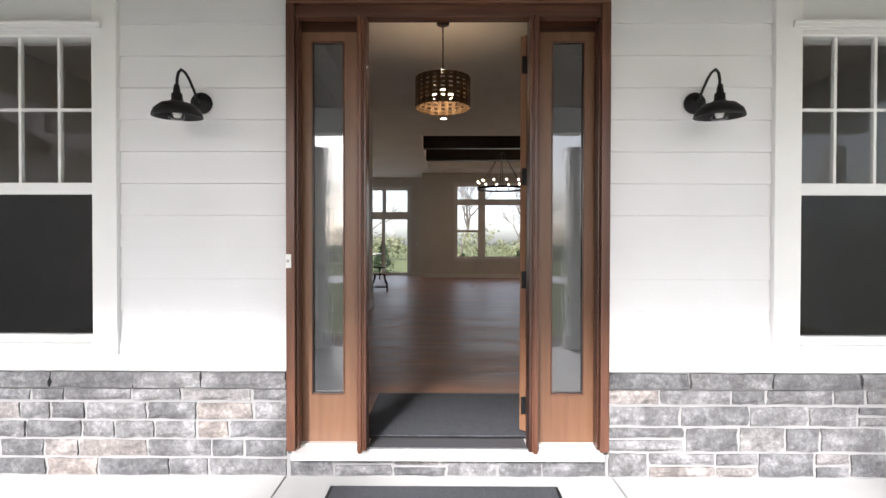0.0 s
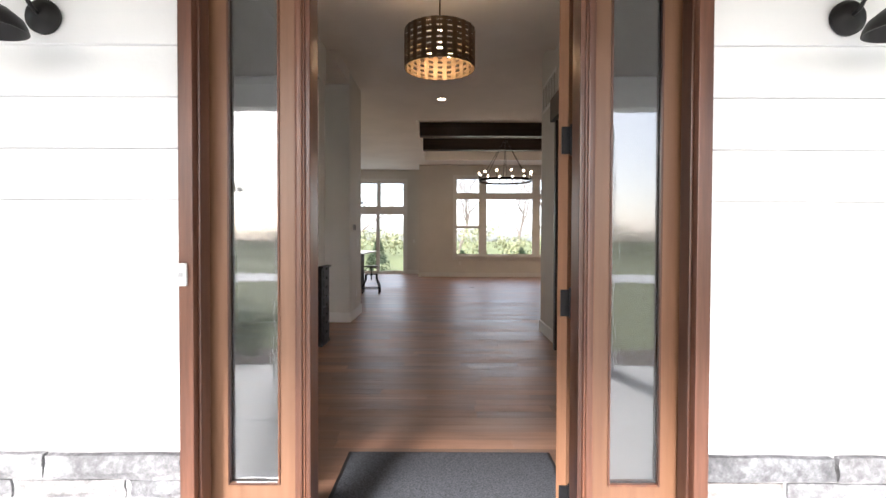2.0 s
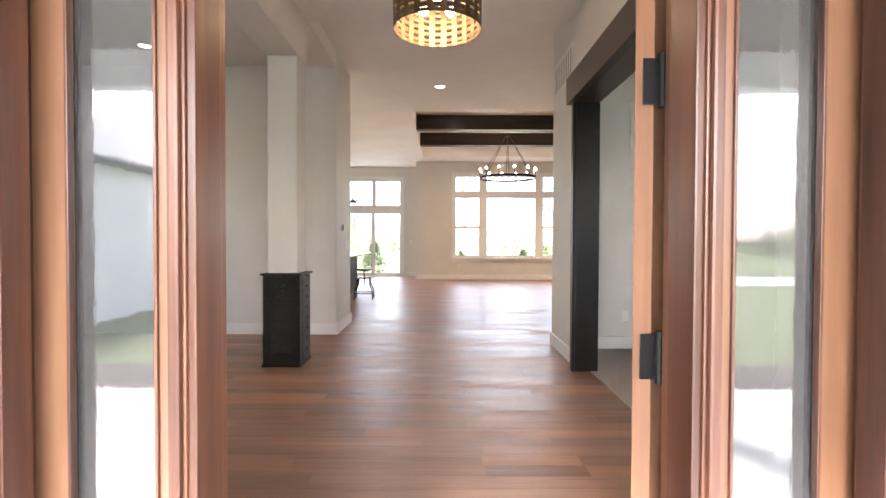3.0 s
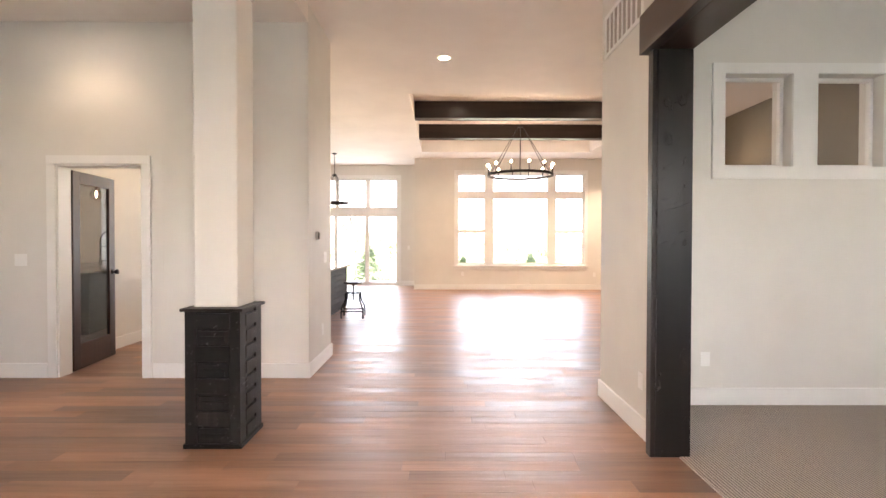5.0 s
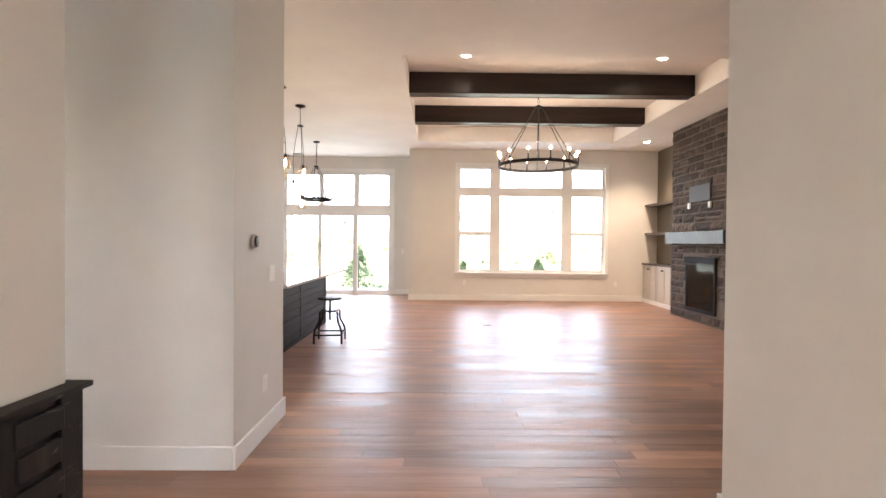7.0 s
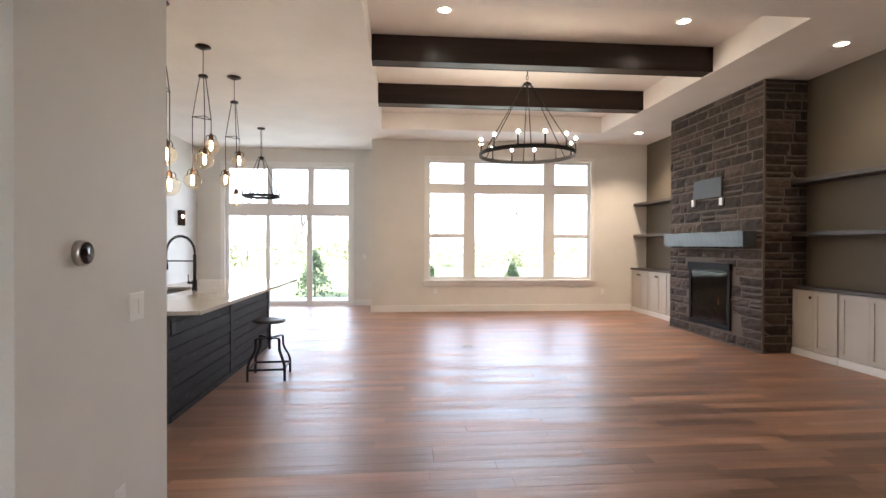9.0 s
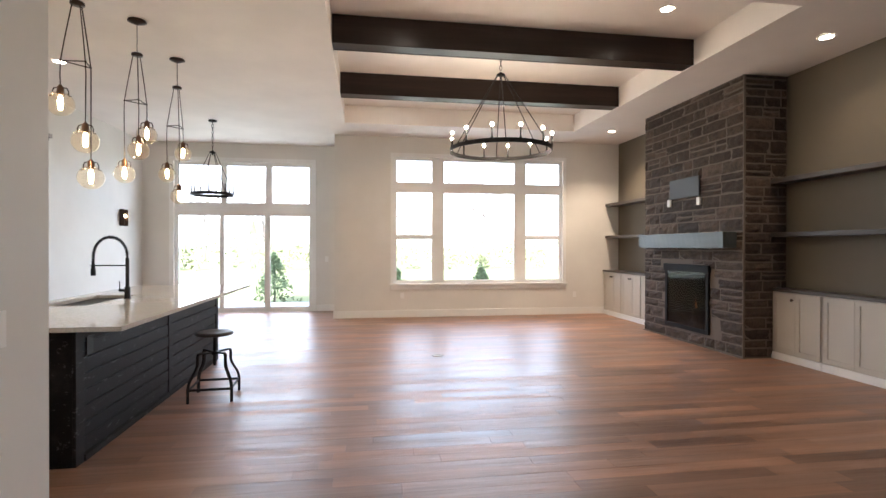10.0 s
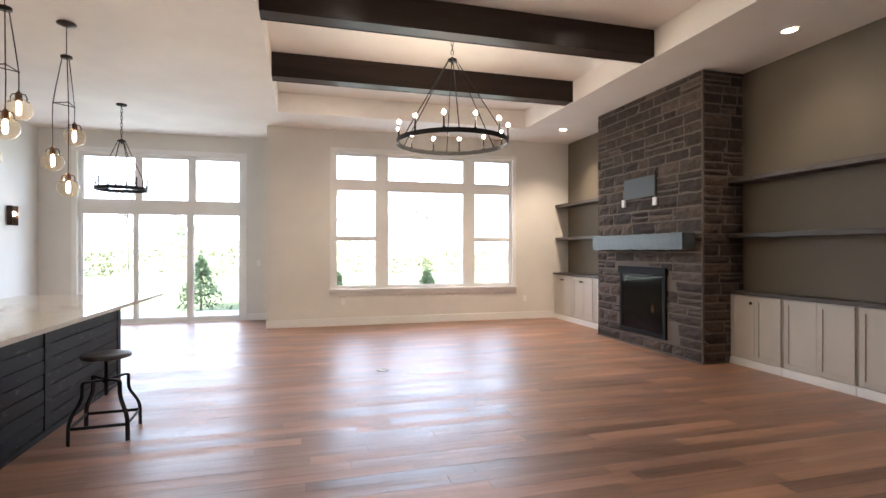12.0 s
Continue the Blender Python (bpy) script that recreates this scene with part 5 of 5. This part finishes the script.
def faucet():
    e = thing("kitchen_faucet", "tall matt black spring faucet", "faucet", (-2.565, 12.74, 0.911))
    bm = bmesh.new()
    lathe(bm, [(0.0, 0.0), (0.032, 0.0), (0.032, 0.008), (0.026, 0.012), (0.026, 0.11), (0.017, 0.115), (0.017, 0.40), (0.0, 0.402)], 18)
    part("column", bm, BLACKP, e, "", True)
    arc = [(0, 0, 0.36), (0, 0, 0.42)] + [(-0.155 + 0.155 * math.cos(a), 0, 0.42 + 0.185 * math.sin(a)) for a in [i * math.pi / 14 for i in range(1, 15)]] + [(-0.31, 0, 0.36)]
    bm = bmesh.new()
    tube(bm, arc, 0.009, 8)
    part("hose", bm, BLACKP, e, "", True)
    bm = bmesh.new()
    coil = []
    total = len(arc) - 2
    for i in range(44 * 8):
        u = i / (44 * 8 - 1) * total + 1
        k = min(int(u), len(arc) - 2)
        p = Vector(arc[k]).lerp(Vector(arc[k + 1]), u - k)
        d = (Vector(arc[k + 1]) - Vector(arc[k])).normalized()
        side = Vector((0, 1, 0))
        up = d.cross(side)
        a = i * 2 * math.pi / 8
        coil.append(p + (side * math.cos(a) + up * math.sin(a)) * 0.016)
    tube(bm, coil, 0.0026, 5)
    part("spring", bm, BLACKP, e, "black coil spring", True)
    bm = bmesh.new()
    lathe(bm, [(0.0, 0.0), (0.022, 0.0), (0.023, 0.05), (0.016, 0.085), (0.012, 0.14), (0.0, 0.141)], 16, (-0.31, 0, 0.225))
    part("spray_head", bm, BLACKP, e, "", True)
    bm = bmesh.new()
    tube(bm, [(0, 0, 0.325), (-0.29, 0, 0.325)], 0.007, 8)
    tube(bm, [(-0.31 + 0.022 * math.cos(a), 0.022 * math.sin(a), 0.325) for a in [i * math.pi / 6 for i in range(12)]], 0.006, 6, True)
    part("support_arm", bm, BLACKP, e, "", True)
    bm = bmesh.new()
    tube(bm, [(-0.02, 0, 0.075), (-0.075, 0, 0.08)], 0.014, 10)
    tube(bm, [(-0.07, 0, 0.08), (-0.072, 0, 0.17)], 0.005, 8)
    part("lever", bm, BLACKP, e, "", True)


faucet()


def flat_bar(bm, points, w, t, across):
    """A bent strip of flat iron through points; across: the way of its width."""
    n = Vector(across).normalized()
    pts = [Vector(p) for p in points]
    loops = []
    for k, p in enumerate(pts):
        d = (pts[min(k + 1, len(pts) - 1)] - pts[max(k - 1, 0)]).normalized()
        u = d.cross(n).normalized()
        loops.append([p + n * w / 2 * a + u * t / 2 * b for a, b in ((-1, -1), (1, -1), (1, 1), (-1, 1))])
    rings(bm, loops)


def stool(x, y, turn):
    e = thing("bar_stool", "industrial iron stool with a round dark wooden seat", "stool", (x, y, 0))
    e.rotation_euler = (0, 0, turn)
    bm = bmesh.new()
    lathe(bm, [(0.0, 0.590), (0.150, 0.588), (0.163, 0.592), (0.168, 0.604), (0.164, 0.618), (0.150, 0.622), (0.08, 0.617), (0.0, 0.615)], 40)
    part("seat", bm, SEATWOOD, e, "round dished dark wooden seat", True)
    bm = bmesh.new()
    lathe(bm, [(0.0, 0.30), (0.010, 0.30), (0.013, 0.31), (0.013, 0.565), (0.045, 0.575), (0.045, 0.588), (0.0, 0.589)], 12)
    tube(bm, [(0.016 * math.cos(i), 0.016 * math.sin(i), 0.32 + i * 0.0032) for i in range(70)], 0.0025, 4)
    part("screw_post", bm, BLACK, e, "threaded iron post", True)
    bm = bmesh.new()
    lathe(bm, [(0.0, 0.405), (0.028, 0.405), (0.030, 0.41), (0.030, 0.437), (0.0, 0.44)], 14)
    part("collar", bm, BLACK, e, "", True)
    feet = []
    for k in range(4):
        a = math.pi / 4 + k * math.pi / 2
        c, s = math.cos(a), math.sin(a)
        prof = [(0.024, 0.424), (0.148, 0.432), (0.163, 0.428), (0.169, 0.41), (0.169, 0.35), (0.173, 0.32), (0.188, 0.285), (0.218, 0.24), (0.243, 0.20), (0.258, 0.16), (0.263, 0.12), (0.264, 0.0)]
        bm = bmesh.new()
        flat_bar(bm, [(r * c, r * s, h) for r, h in prof], 0.028, 0.014, (-s, c, 0))
        bevel(bm, 0.002, 1)
        part("leg", bm, BLACK, e, "bent flat iron leg")
        feet.append(Vector((0.258 * c, 0.258 * s, 0.12)))
    for k in range(4):
        bm = bmesh.new()
        flat_bar(bm, [feet[k], feet[(k + 1) % 4]], 0.022, 0.008, (0, 0, 1))
        part("stretcher", bm, BLACK, e)


stool(-1.645, 12.37, 0.06)

sc = thing("wall_sconce", "small bronze box sconce with a lit bulb", "wall lamp", (-4.86, 17.80, 1.975))
boxes("backplate", BRONZE, sc, (0.0, 0.02, -0.085, 0.085, -0.16, 0.16), w=0.004)
boxes("side_plate", BRONZE, sc, (0.02, 0.085, -0.085, -0.075, -0.16, 0.16), (0.02, 0.085, 0.075, 0.085, -0.16, 0.16), w=0.002)
bm = bmesh.new()
ball(bm, (0.055, 0, 0.03), 0.03)
part("bulb", bm, BULB, sc, "lit warm bulb", True)


def oven_tower():
    e = thing("oven_tower", "grey tall cabinet with two steel wall ovens", "oven cabinet", (-4.86, 13.98, 0))
    GREY = painted("grey brown cabinet stain", (0.30, 0.28, 0.265), 0.4, 40, 0.1)
    d, h = 0.62, 0.41
    boxes("body", GREY, e, (0.0, d, -h, h, 0.0, 2.76), w=0.003)
    boxes("crown", GREY, e, (0.0, d + 0.03, -h - 0.03, h + 0.03, 2.761, 2.80), (0.0, d + 0.055, -h - 0.055, h + 0.055, 2.80, 2.85))
    boxes("door", GREY, e, (d, d + 0.02, -h + 0.02, h - 0.02, 1.93, 2.73), w=0.003)
    boxes("door_panel", GREY, e, (d + 0.0205, d + 0.03, -h + 0.09, h - 0.09, 2.00, 2.66), w=0.003)
    for z0, z1 in ((0.52, 1.14), (1.16, 1.88)):
        o = boxes("oven", STEEL, e, (d, d + 0.025, -h + 0.03, h - 0.03, z0, z1), w=0.004, label="stainless wall oven")
        boxes("oven_glass", DARKGLASS, o, (d + 0.0255, d + 0.03, -h + 0.10, h - 0.10, z0 + 0.10, z1 - 0.20))
        boxes("control_panel", DARKGLASS, o, (d + 0.0255, d + 0.03, -h + 0.06, h - 0.06, z1 - 0.11, z1 - 0.02))
        bm = bmesh.new()
        tube(bm, [(d + 0.03, -h + 0.08, z1 - 0.155), (d + 0.07, -h + 0.08, z1 - 0.155), (d + 0.07, h - 0.08, z1 - 0.155), (d + 0.03, h - 0.08, z1 - 0.155)], 0.011, 8)
        part("handle", bm, STEEL, o, "", True)
    boxes("drawer", GREY, e, (d, d + 0.02, -h + 0.02, h - 0.02, 0.11, 0.49), w=0.003)
    return GREY


GREYCAB = oven_tower()
for k, y in enumerate((10.75, 11.55, 12.35, 13.15)):
    c = thing("kitchen_cabinet", "dark kitchen base cabinet by the wall", "cabinet", (-4.86, y, 0), "kitchen wall cabinets")
    boxes("body", BEAMZ, c, (0.0, 0.58, -0.398, 0.398, 0.1, 0.875))
    boxes("plinth", BLACKP, c, (0.0, 0.52, -0.398, 0.398, 0.0, 0.0995))
    boxes("door", BEAMZ, c, (0.581, 0.60, -0.39, -0.003, 0.11, 0.865), w=0.003)
    boxes("door", BEAMZ, c, (0.581, 0.60, 0.003, 0.39, 0.11, 0.865), w=0.003)
    u = thing("wall_cabinet", "pale upper kitchen cabinet", "cabinet", (-4.86, y, 1.45), "kitchen upper cabinets")
    boxes("body", CABINET, u, (0.0, 0.33, -0.398, 0.398, 0.0, 1.0))
    boxes("door", CABINET, u, (0.331, 0.35, -0.39, -0.003, 0.01, 0.99), w=0.003)
    boxes("door", CABINET, u, (0.331, 0.35, 0.003, 0.39, 0.01, 0.99), w=0.003)
tagged(boxes("worktop", QUARTZ, None, (-4.86, -4.22, 10.352, 13.548, 0.876, 0.91), w=0.003), "pale quartz top along the kitchen wall", "worktop")


# ---- trees and shrubs outdoors ----
def leaf_cloud(bm, centre, size, count, leaf, rng, squash=1.0):
    for _ in range(count):
        d = Vector((rng.gauss(0, 1), rng.gauss(0, 1), rng.gauss(0, 1))).normalized() * (rng.random() ** 0.4)
        p = Vector(centre) + Vector((d.x * size, d.y * size, d.z * size * squash))
        a = Vector((rng.gauss(0, 1), rng.gauss(0, 1), rng.gauss(0, 1))).normalized() * leaf
        b = a.cross(Vector((rng.gauss(0, 1), rng.gauss(0, 1), rng.gauss(0, 1)))).normalized() * leaf * 0.5
        bm.faces.new([bm.verts.new(p + q) for q in (-a, b, a, -b)])


def evergreen(x, y, h, w, seed):
    rng = random.Random(seed)
    e = thing("evergreen_tree", "small pointed green evergreen tree on the lawn", "tree", (x, y, -0.34), "evergreens")
    bm = bmesh.new()
    tube(bm, [(0, 0, -0.05), (0, 0, h * 0.9)], [0.035, 0.008], 6)
    part("trunk", bm, BARK, e)
    bm = bmesh.new()
    for k in range(int(150 * h)):
        u = rng.random() ** 0.8
        z = h * (0.06 + 0.94 * u)
        r = w * (1 - u) ** 0.7 * rng.uniform(0.35, 1.08)
        a = rng.random() * 2 * math.pi
        leaf_cloud(bm, (r * math.cos(a), r * math.sin(a), z), 0.085, 7, 0.05, rng, 1.5)
    part("crown", bm, NEEDLE, e)


evergreen(-2.86, 22.6, 1.50, 0.66, 3)
evergreen(3.25, 22.2, 1.15, 0.42, 5)
evergreen(0.75, 22.9, 1.0, 0.42, 6)
evergreen(-7.15, 40.0, 3.3, 0.8, 8)


def bare_tree(x, y, h, seed):
    rng = random.Random(seed)
    e = thing("bare_tree", "tall leafless tree against the sky", "tree", (x, y, -0.36), "bare trees")
    bm, tw = bmesh.new(), bmesh.new()

    def grow(p, d, length, r, level):
        pts, q = [p], p
        for _ in range(4):
            d = (d + Vector((rng.gauss(0, 0.13), rng.gauss(0, 0.13), rng.gauss(0.05, 0.08)))).normalized()
            q = q + d * length / 4
            pts.append(q)
        tube(bm if level < 2 else tw, pts, [r * (1 - 0.14 * i) for i in range(5)], 6 if level < 2 else 3)
        if level < 4:
            for _ in range(4 if level else 6):
                i = rng.choice((2, 3, 4))
                nd = (d + Vector((rng.gauss(0, 0.6), rng.gauss(0, 0.6), rng.gauss(0.25, 0.25)))).normalized()
                grow(pts[i], nd, length * rng.uniform(0.5, 0.75), r * 0.48, level + 1)
    grow(Vector((0, 0, -0.2)), Vector((0, 0, 1)), h * 0.42, h * 0.018, 0)
    part("trunk", bm, BARK, e)
    part("twigs", tw, TWIG, e)


for x, y, h, s in ((-9, 52, 11, 1), (1.5, 58, 12, 2), (8, 55, 11, 4), (14, 60, 13, 5), (-16, 60, 12, 6), (-6, -46, 12, 7), (4, -50, 13, 8), (-14, -52, 12, 9), (12, -47, 11, 10)):
    bare_tree(x, y, h, s)


def hedge(name, y, x0, x1, h, seed, label):
    rng = random.Random(seed)
    bm = bmesh.new()
    x = x0
    while x < x1:
        hh = h * rng.uniform(0.55, 1.1)
        for _ in range(4):
            leaf_cloud(bm, (x + rng.gauss(0, 0.6), y + rng.gauss(0, 1.2), -0.3 + hh * rng.uniform(0.15, 0.8)), hh * 0.38, 55, 0.16, rng, 0.8)
        x += h * 0.42
    return tagged(part(name, bm, LEAF), label, "shrubs", "", "stuff")


hedge("shrub_row", 47, -42, 42, 3.2, 21, "ragged row of young green shrubs behind the lawn")
hedge("shrub_row", -42, -45, 45, 3.6, 22, "ragged row of shrubs across the front lawn")
rng = random.Random(31)
bm = bmesh.new()
for k in range(9):
    leaf_cloud(bm, (-2.6 + rng.gauss(0, 0.12), -1.35 + rng.gauss(0, 0.12), 0.0 + rng.gauss(0, 0.1)), 0.28, 70, 0.05, rng)
bush = thing("round_bush", "low round green bush in the bed by the porch", "bush", (0, 0, 0))
part("crown", bm, NEEDLE, bush)

garage = thing("garage_wing", "white sided garage wing with a grey gable roof", "house", (-9.5, -6.0, -0.36), kind="structure")
boxes("wall", SIDING, garage, (-3.5, 3.0, -4.0, 4.0, 0.0, 3.1))
bm = bmesh.new()
rings(bm, [[(-3.8, y, 3.0), (3.3, y, 3.0), (3.3, y, 3.12), (-0.25, y, 5.2), (-3.8, y, 3.12)] for y in (-4.3, 4.3)])
part("roof", bm, SHINGLE, garage)


# ---- pieces: stones, slabs, boards ----
def rock_meshes(count, seed, rough, rim=(0.2, 0.45)):
    """Unit stones, one metre each way, with softened uneven faces; the face looks along -y."""
    rng = random.Random(seed)
    out = []
    for k in range(count):
        bm = bmesh.new()
        n, m = 4, 3
        grid = []
        for j in range(m + 1):
            row = []
            for i in range(n + 1):
                u, v = i / n - 0.5, j / m - 0.5
                edge = i in (0, n) or j in (0, m)
                row.append(bm.verts.new((u + rng.uniform(-0.018, 0.018), (-0.5 + rng.uniform(*rim)) if edge else (-0.5 + rng.uniform(-rough, rough)), v + rng.uniform(-0.035, 0.035))))
            grid.append(row)
        for j in range(m):
            for i in range(n):
                bm.faces.new((grid[j][i], grid[j][i + 1], grid[j + 1][i + 1], grid[j + 1][i]))
        loop = [grid[0][i] for i in range(n + 1)] + [grid[j][n] for j in range(1, m + 1)] + [grid[m][i] for i in range(n - 1, -1, -1)] + [grid[j][0] for j in range(m - 1, 0, -1)]
        back = [bm.verts.new((v.co.x, 0.5, v.co.z)) for v in loop]
        for i in range(len(loop)):
            bm.faces.new((loop[i], back[i], back[(i + 1) % len(loop)], loop[(i + 1) % len(loop)]))
        bmesh.ops.recalc_face_normals(bm, faces=bm.faces[:])
        me = bpy.data.meshes.new("stone")
        bm.to_mesh(me)
        bm.free()
        out.append(me)
    return out


def lay(meshes, material, parent, spots, facing, rng, name="stone"):
    """spots: (u centre, z centre, width, height) on a face; facing maps u, z to a pose."""
    for u, z, w, h in spots:
        me = rng.choice(meshes)
        if not me.materials:
            me.materials.append(material)
        ob = new(name, me)
        ob.parent = parent
        d = rng.uniform(0.045, 0.06)
        ob.matrix_parent_inverse = parent.matrix_world.inverted()
        ob.matrix_world = facing(u, z) @ Matrix.Diagonal((w, d, h, 1))


def ashlar(u0, u1, z0, z1, rng, hs, ws, joint, skip=None, split=0.28):
    """Rows of broken coursed stones; some of them are split into two thin ones."""
    out, z = [], z0
    while z < z1 - 0.02:
        h = min(rng.choice(hs), z1 - z)
        if z1 - z - h < 0.03:
            h = z1 - z
        u = u0
        while u < u1 - 0.01:
            w = min(rng.uniform(*ws), u1 - u)
            if u1 - u - w < 0.07:
                w = u1 - u
            parts = [(z, h)]
            if h > 0.11 and rng.random() < split:
                c = rng.uniform(0.4, 0.6)
                parts = [(z, h * c), (z + h * c, h * (1 - c))]
            for zz, hh in parts:
                c = (u + w / 2, zz + hh / 2, w - joint, hh - joint)
                if not (skip and skip(*c)):
                    out.append(c)
            u += w
        z += h
    return out


bpy.context.view_layer.update()
rng = random.Random(11)
rocks_out = rock_meshes(14, 5, 0.06, (0.12, 0.26))
rocks_in = rock_meshes(14, 6, 0.17, (0.14, 0.34))
for s, x0, x1 in ((-1, -3.6, -0.935), (1, 0.935, 3.6)):
    skirt = thing("stone_skirt", "grey limestone veneer with pale mortar", "stone wall", (s * 2.2, 2.96, PORCH), "porch stonework", "structure")
    bpy.context.view_layer.update()
    boxes("mortar", MORTAR_OUT, skirt, (x0 - s * 2.2, x1 - s * 2.2, -0.012, 0.018, 0.0, 0.62))
    spots = ashlar(x0, x1, PORCH + 0.004, 0.345, rng, (0.125, 0.135, 0.15, 0.11), (0.18, 0.46), 0.018)
    lay(rocks_out, STONE_OUT, skirt, spots, lambda u, z: pose(u, 2.955, z), rng)
    caps, u = [], x0
    while u < x1 - 0.01:
        w = min(rng.uniform(0.34, 0.55), x1 - u)
        caps.append((u + w / 2, 0.394, w - 0.008, 0.086))
        u += w
    lay(rocks_out, STONE_OUT, skirt, caps, lambda u, z: pose(u, 2.935, z), rng, "cap_stone")
stoop = thing("stoop", "grey stone riser under the door sill", "step", (0, 2.96, PORCH), kind="structure")
bpy.context.view_layer.update()
boxes("mortar", MORTAR_OUT, stoop, (-0.934, 0.934, -0.012, 0.018, 0.0, 0.134))
lay(rocks_out, STONE_OUT, stoop, ashlar(-0.93, 0.93, PORCH + 0.004, -0.048, rng, (0.132,), (0.2, 0.36), 0.018), lambda u, z: pose(u, 2.955, z), rng)

spots = ashlar(FY_A + 0.02, FY_B - 0.004, 0.01, CEIL_Z - 0.004, rng, (0.10, 0.12, 0.145, 0.17, 0.13), (0.20, 0.60), 0.022,
               lambda u, z, w, h: 13.70 < u + w / 2 and u - w / 2 < 14.76 and z - h / 2 < 1.16 and z + h / 2 > 0.2 and 13.76 < u < 14.70, 0.16)
lay(rocks_in, STONE_IN, fireplace, spots, lambda u, z: pose(FX + 0.025, u, z, 0, 0, -90), rng)
spots = ashlar(FX + 0.03, 5.165, 0.01, CEIL_Z - 0.004, rng, (0.10, 0.12, 0.145, 0.17, 0.13), (0.18, 0.42), 0.022, None, 0.16)
lay(rocks_in, STONE_IN, fireplace, spots, lambda u, z: pose(u, FY_A + 0.025, z), rng)

# porch slabs with a joint between
for x0, x1 in ((-5.2, -3.1), (-3.09, -0.955), (-0.945, 0.965), (0.975, 3.1), (3.11, 5.36)):
    for y0, y1 in ((-0.6, 1.10), (1.11, 2.97)):
        boxes("slab", CONCRETE, porch_floor, (x0, x1, y0, y1, PORCH - 0.0115, PORCH), w=0.003)


def planks():
    """Floor boards along x: those by the walk are boards of their own, the others one joined mesh."""
    rng = random.Random(7)
    w = 0.127
    rest, near = [], []
    y = 3.142
    while y < 18.75:
        x, end = -5.02, (1.385 if y < 7.6 else 5.165)
        x -= rng.uniform(0, 1.2)
        while x < end:
            n = rng.choice((0.55, 0.8, 1.05, 1.3, 1.55, 1.8))
            a, b = max(x, -5.02), min(x + n, end)
            x += n
            if b - a < 0.03:
                continue
            c = (a + b) / 2
            item = (a + 0.0002, b - 0.0002, y + 0.0002, y + w - 0.0002, -0.0005 + rng.uniform(0, 0.0003))
            (near if (y < 10.6 and -1.9 < c < 1.5) else rest).append(item)
        y += w
    near, extra = near[:300], near[300:]
    verts, faces = [], []

    def add(v, f, it, ox=0.0, oy=0.0):
        a, b, c, d, z = it
        e, k = 0.0003, len(v)
        for zz, q in ((-0.012, 0), (z - 0.0003, 0), (z, e)):
            v += [(a + q - ox, c + q - oy, zz), (b - q - ox, c + q - oy, zz), (b - q - ox, d - q - oy, zz), (a + q - ox, d - q - oy, zz)]
        for lvl in (0, 4):
            for i in range(4):
                f.append((k + lvl + i, k + lvl + (i + 1) % 4, k + lvl + 4 + (i + 1) % 4, k + lvl + 4 + i))
        f.append((k + 8, k + 9, k + 10, k + 11))

    for it in rest + extra:
        add(verts, faces, it)
    me = bpy.data.meshes.new("planks")
    me.from_pydata(verts, [], faces)
    me.materials.append(OAK)
    ob = new("far_planks", me)
    ob.parent = floor
    tagged(ob, kind="stuff")
    for it in near:
        v, f = [], []
        add(v, f, it)
        me = bpy.data.meshes.new("plank")
        me.from_pydata(v, [], f)
        me.materials.append(OAK)
        ob = new("plank", me)
        ob.parent = floor


planks()
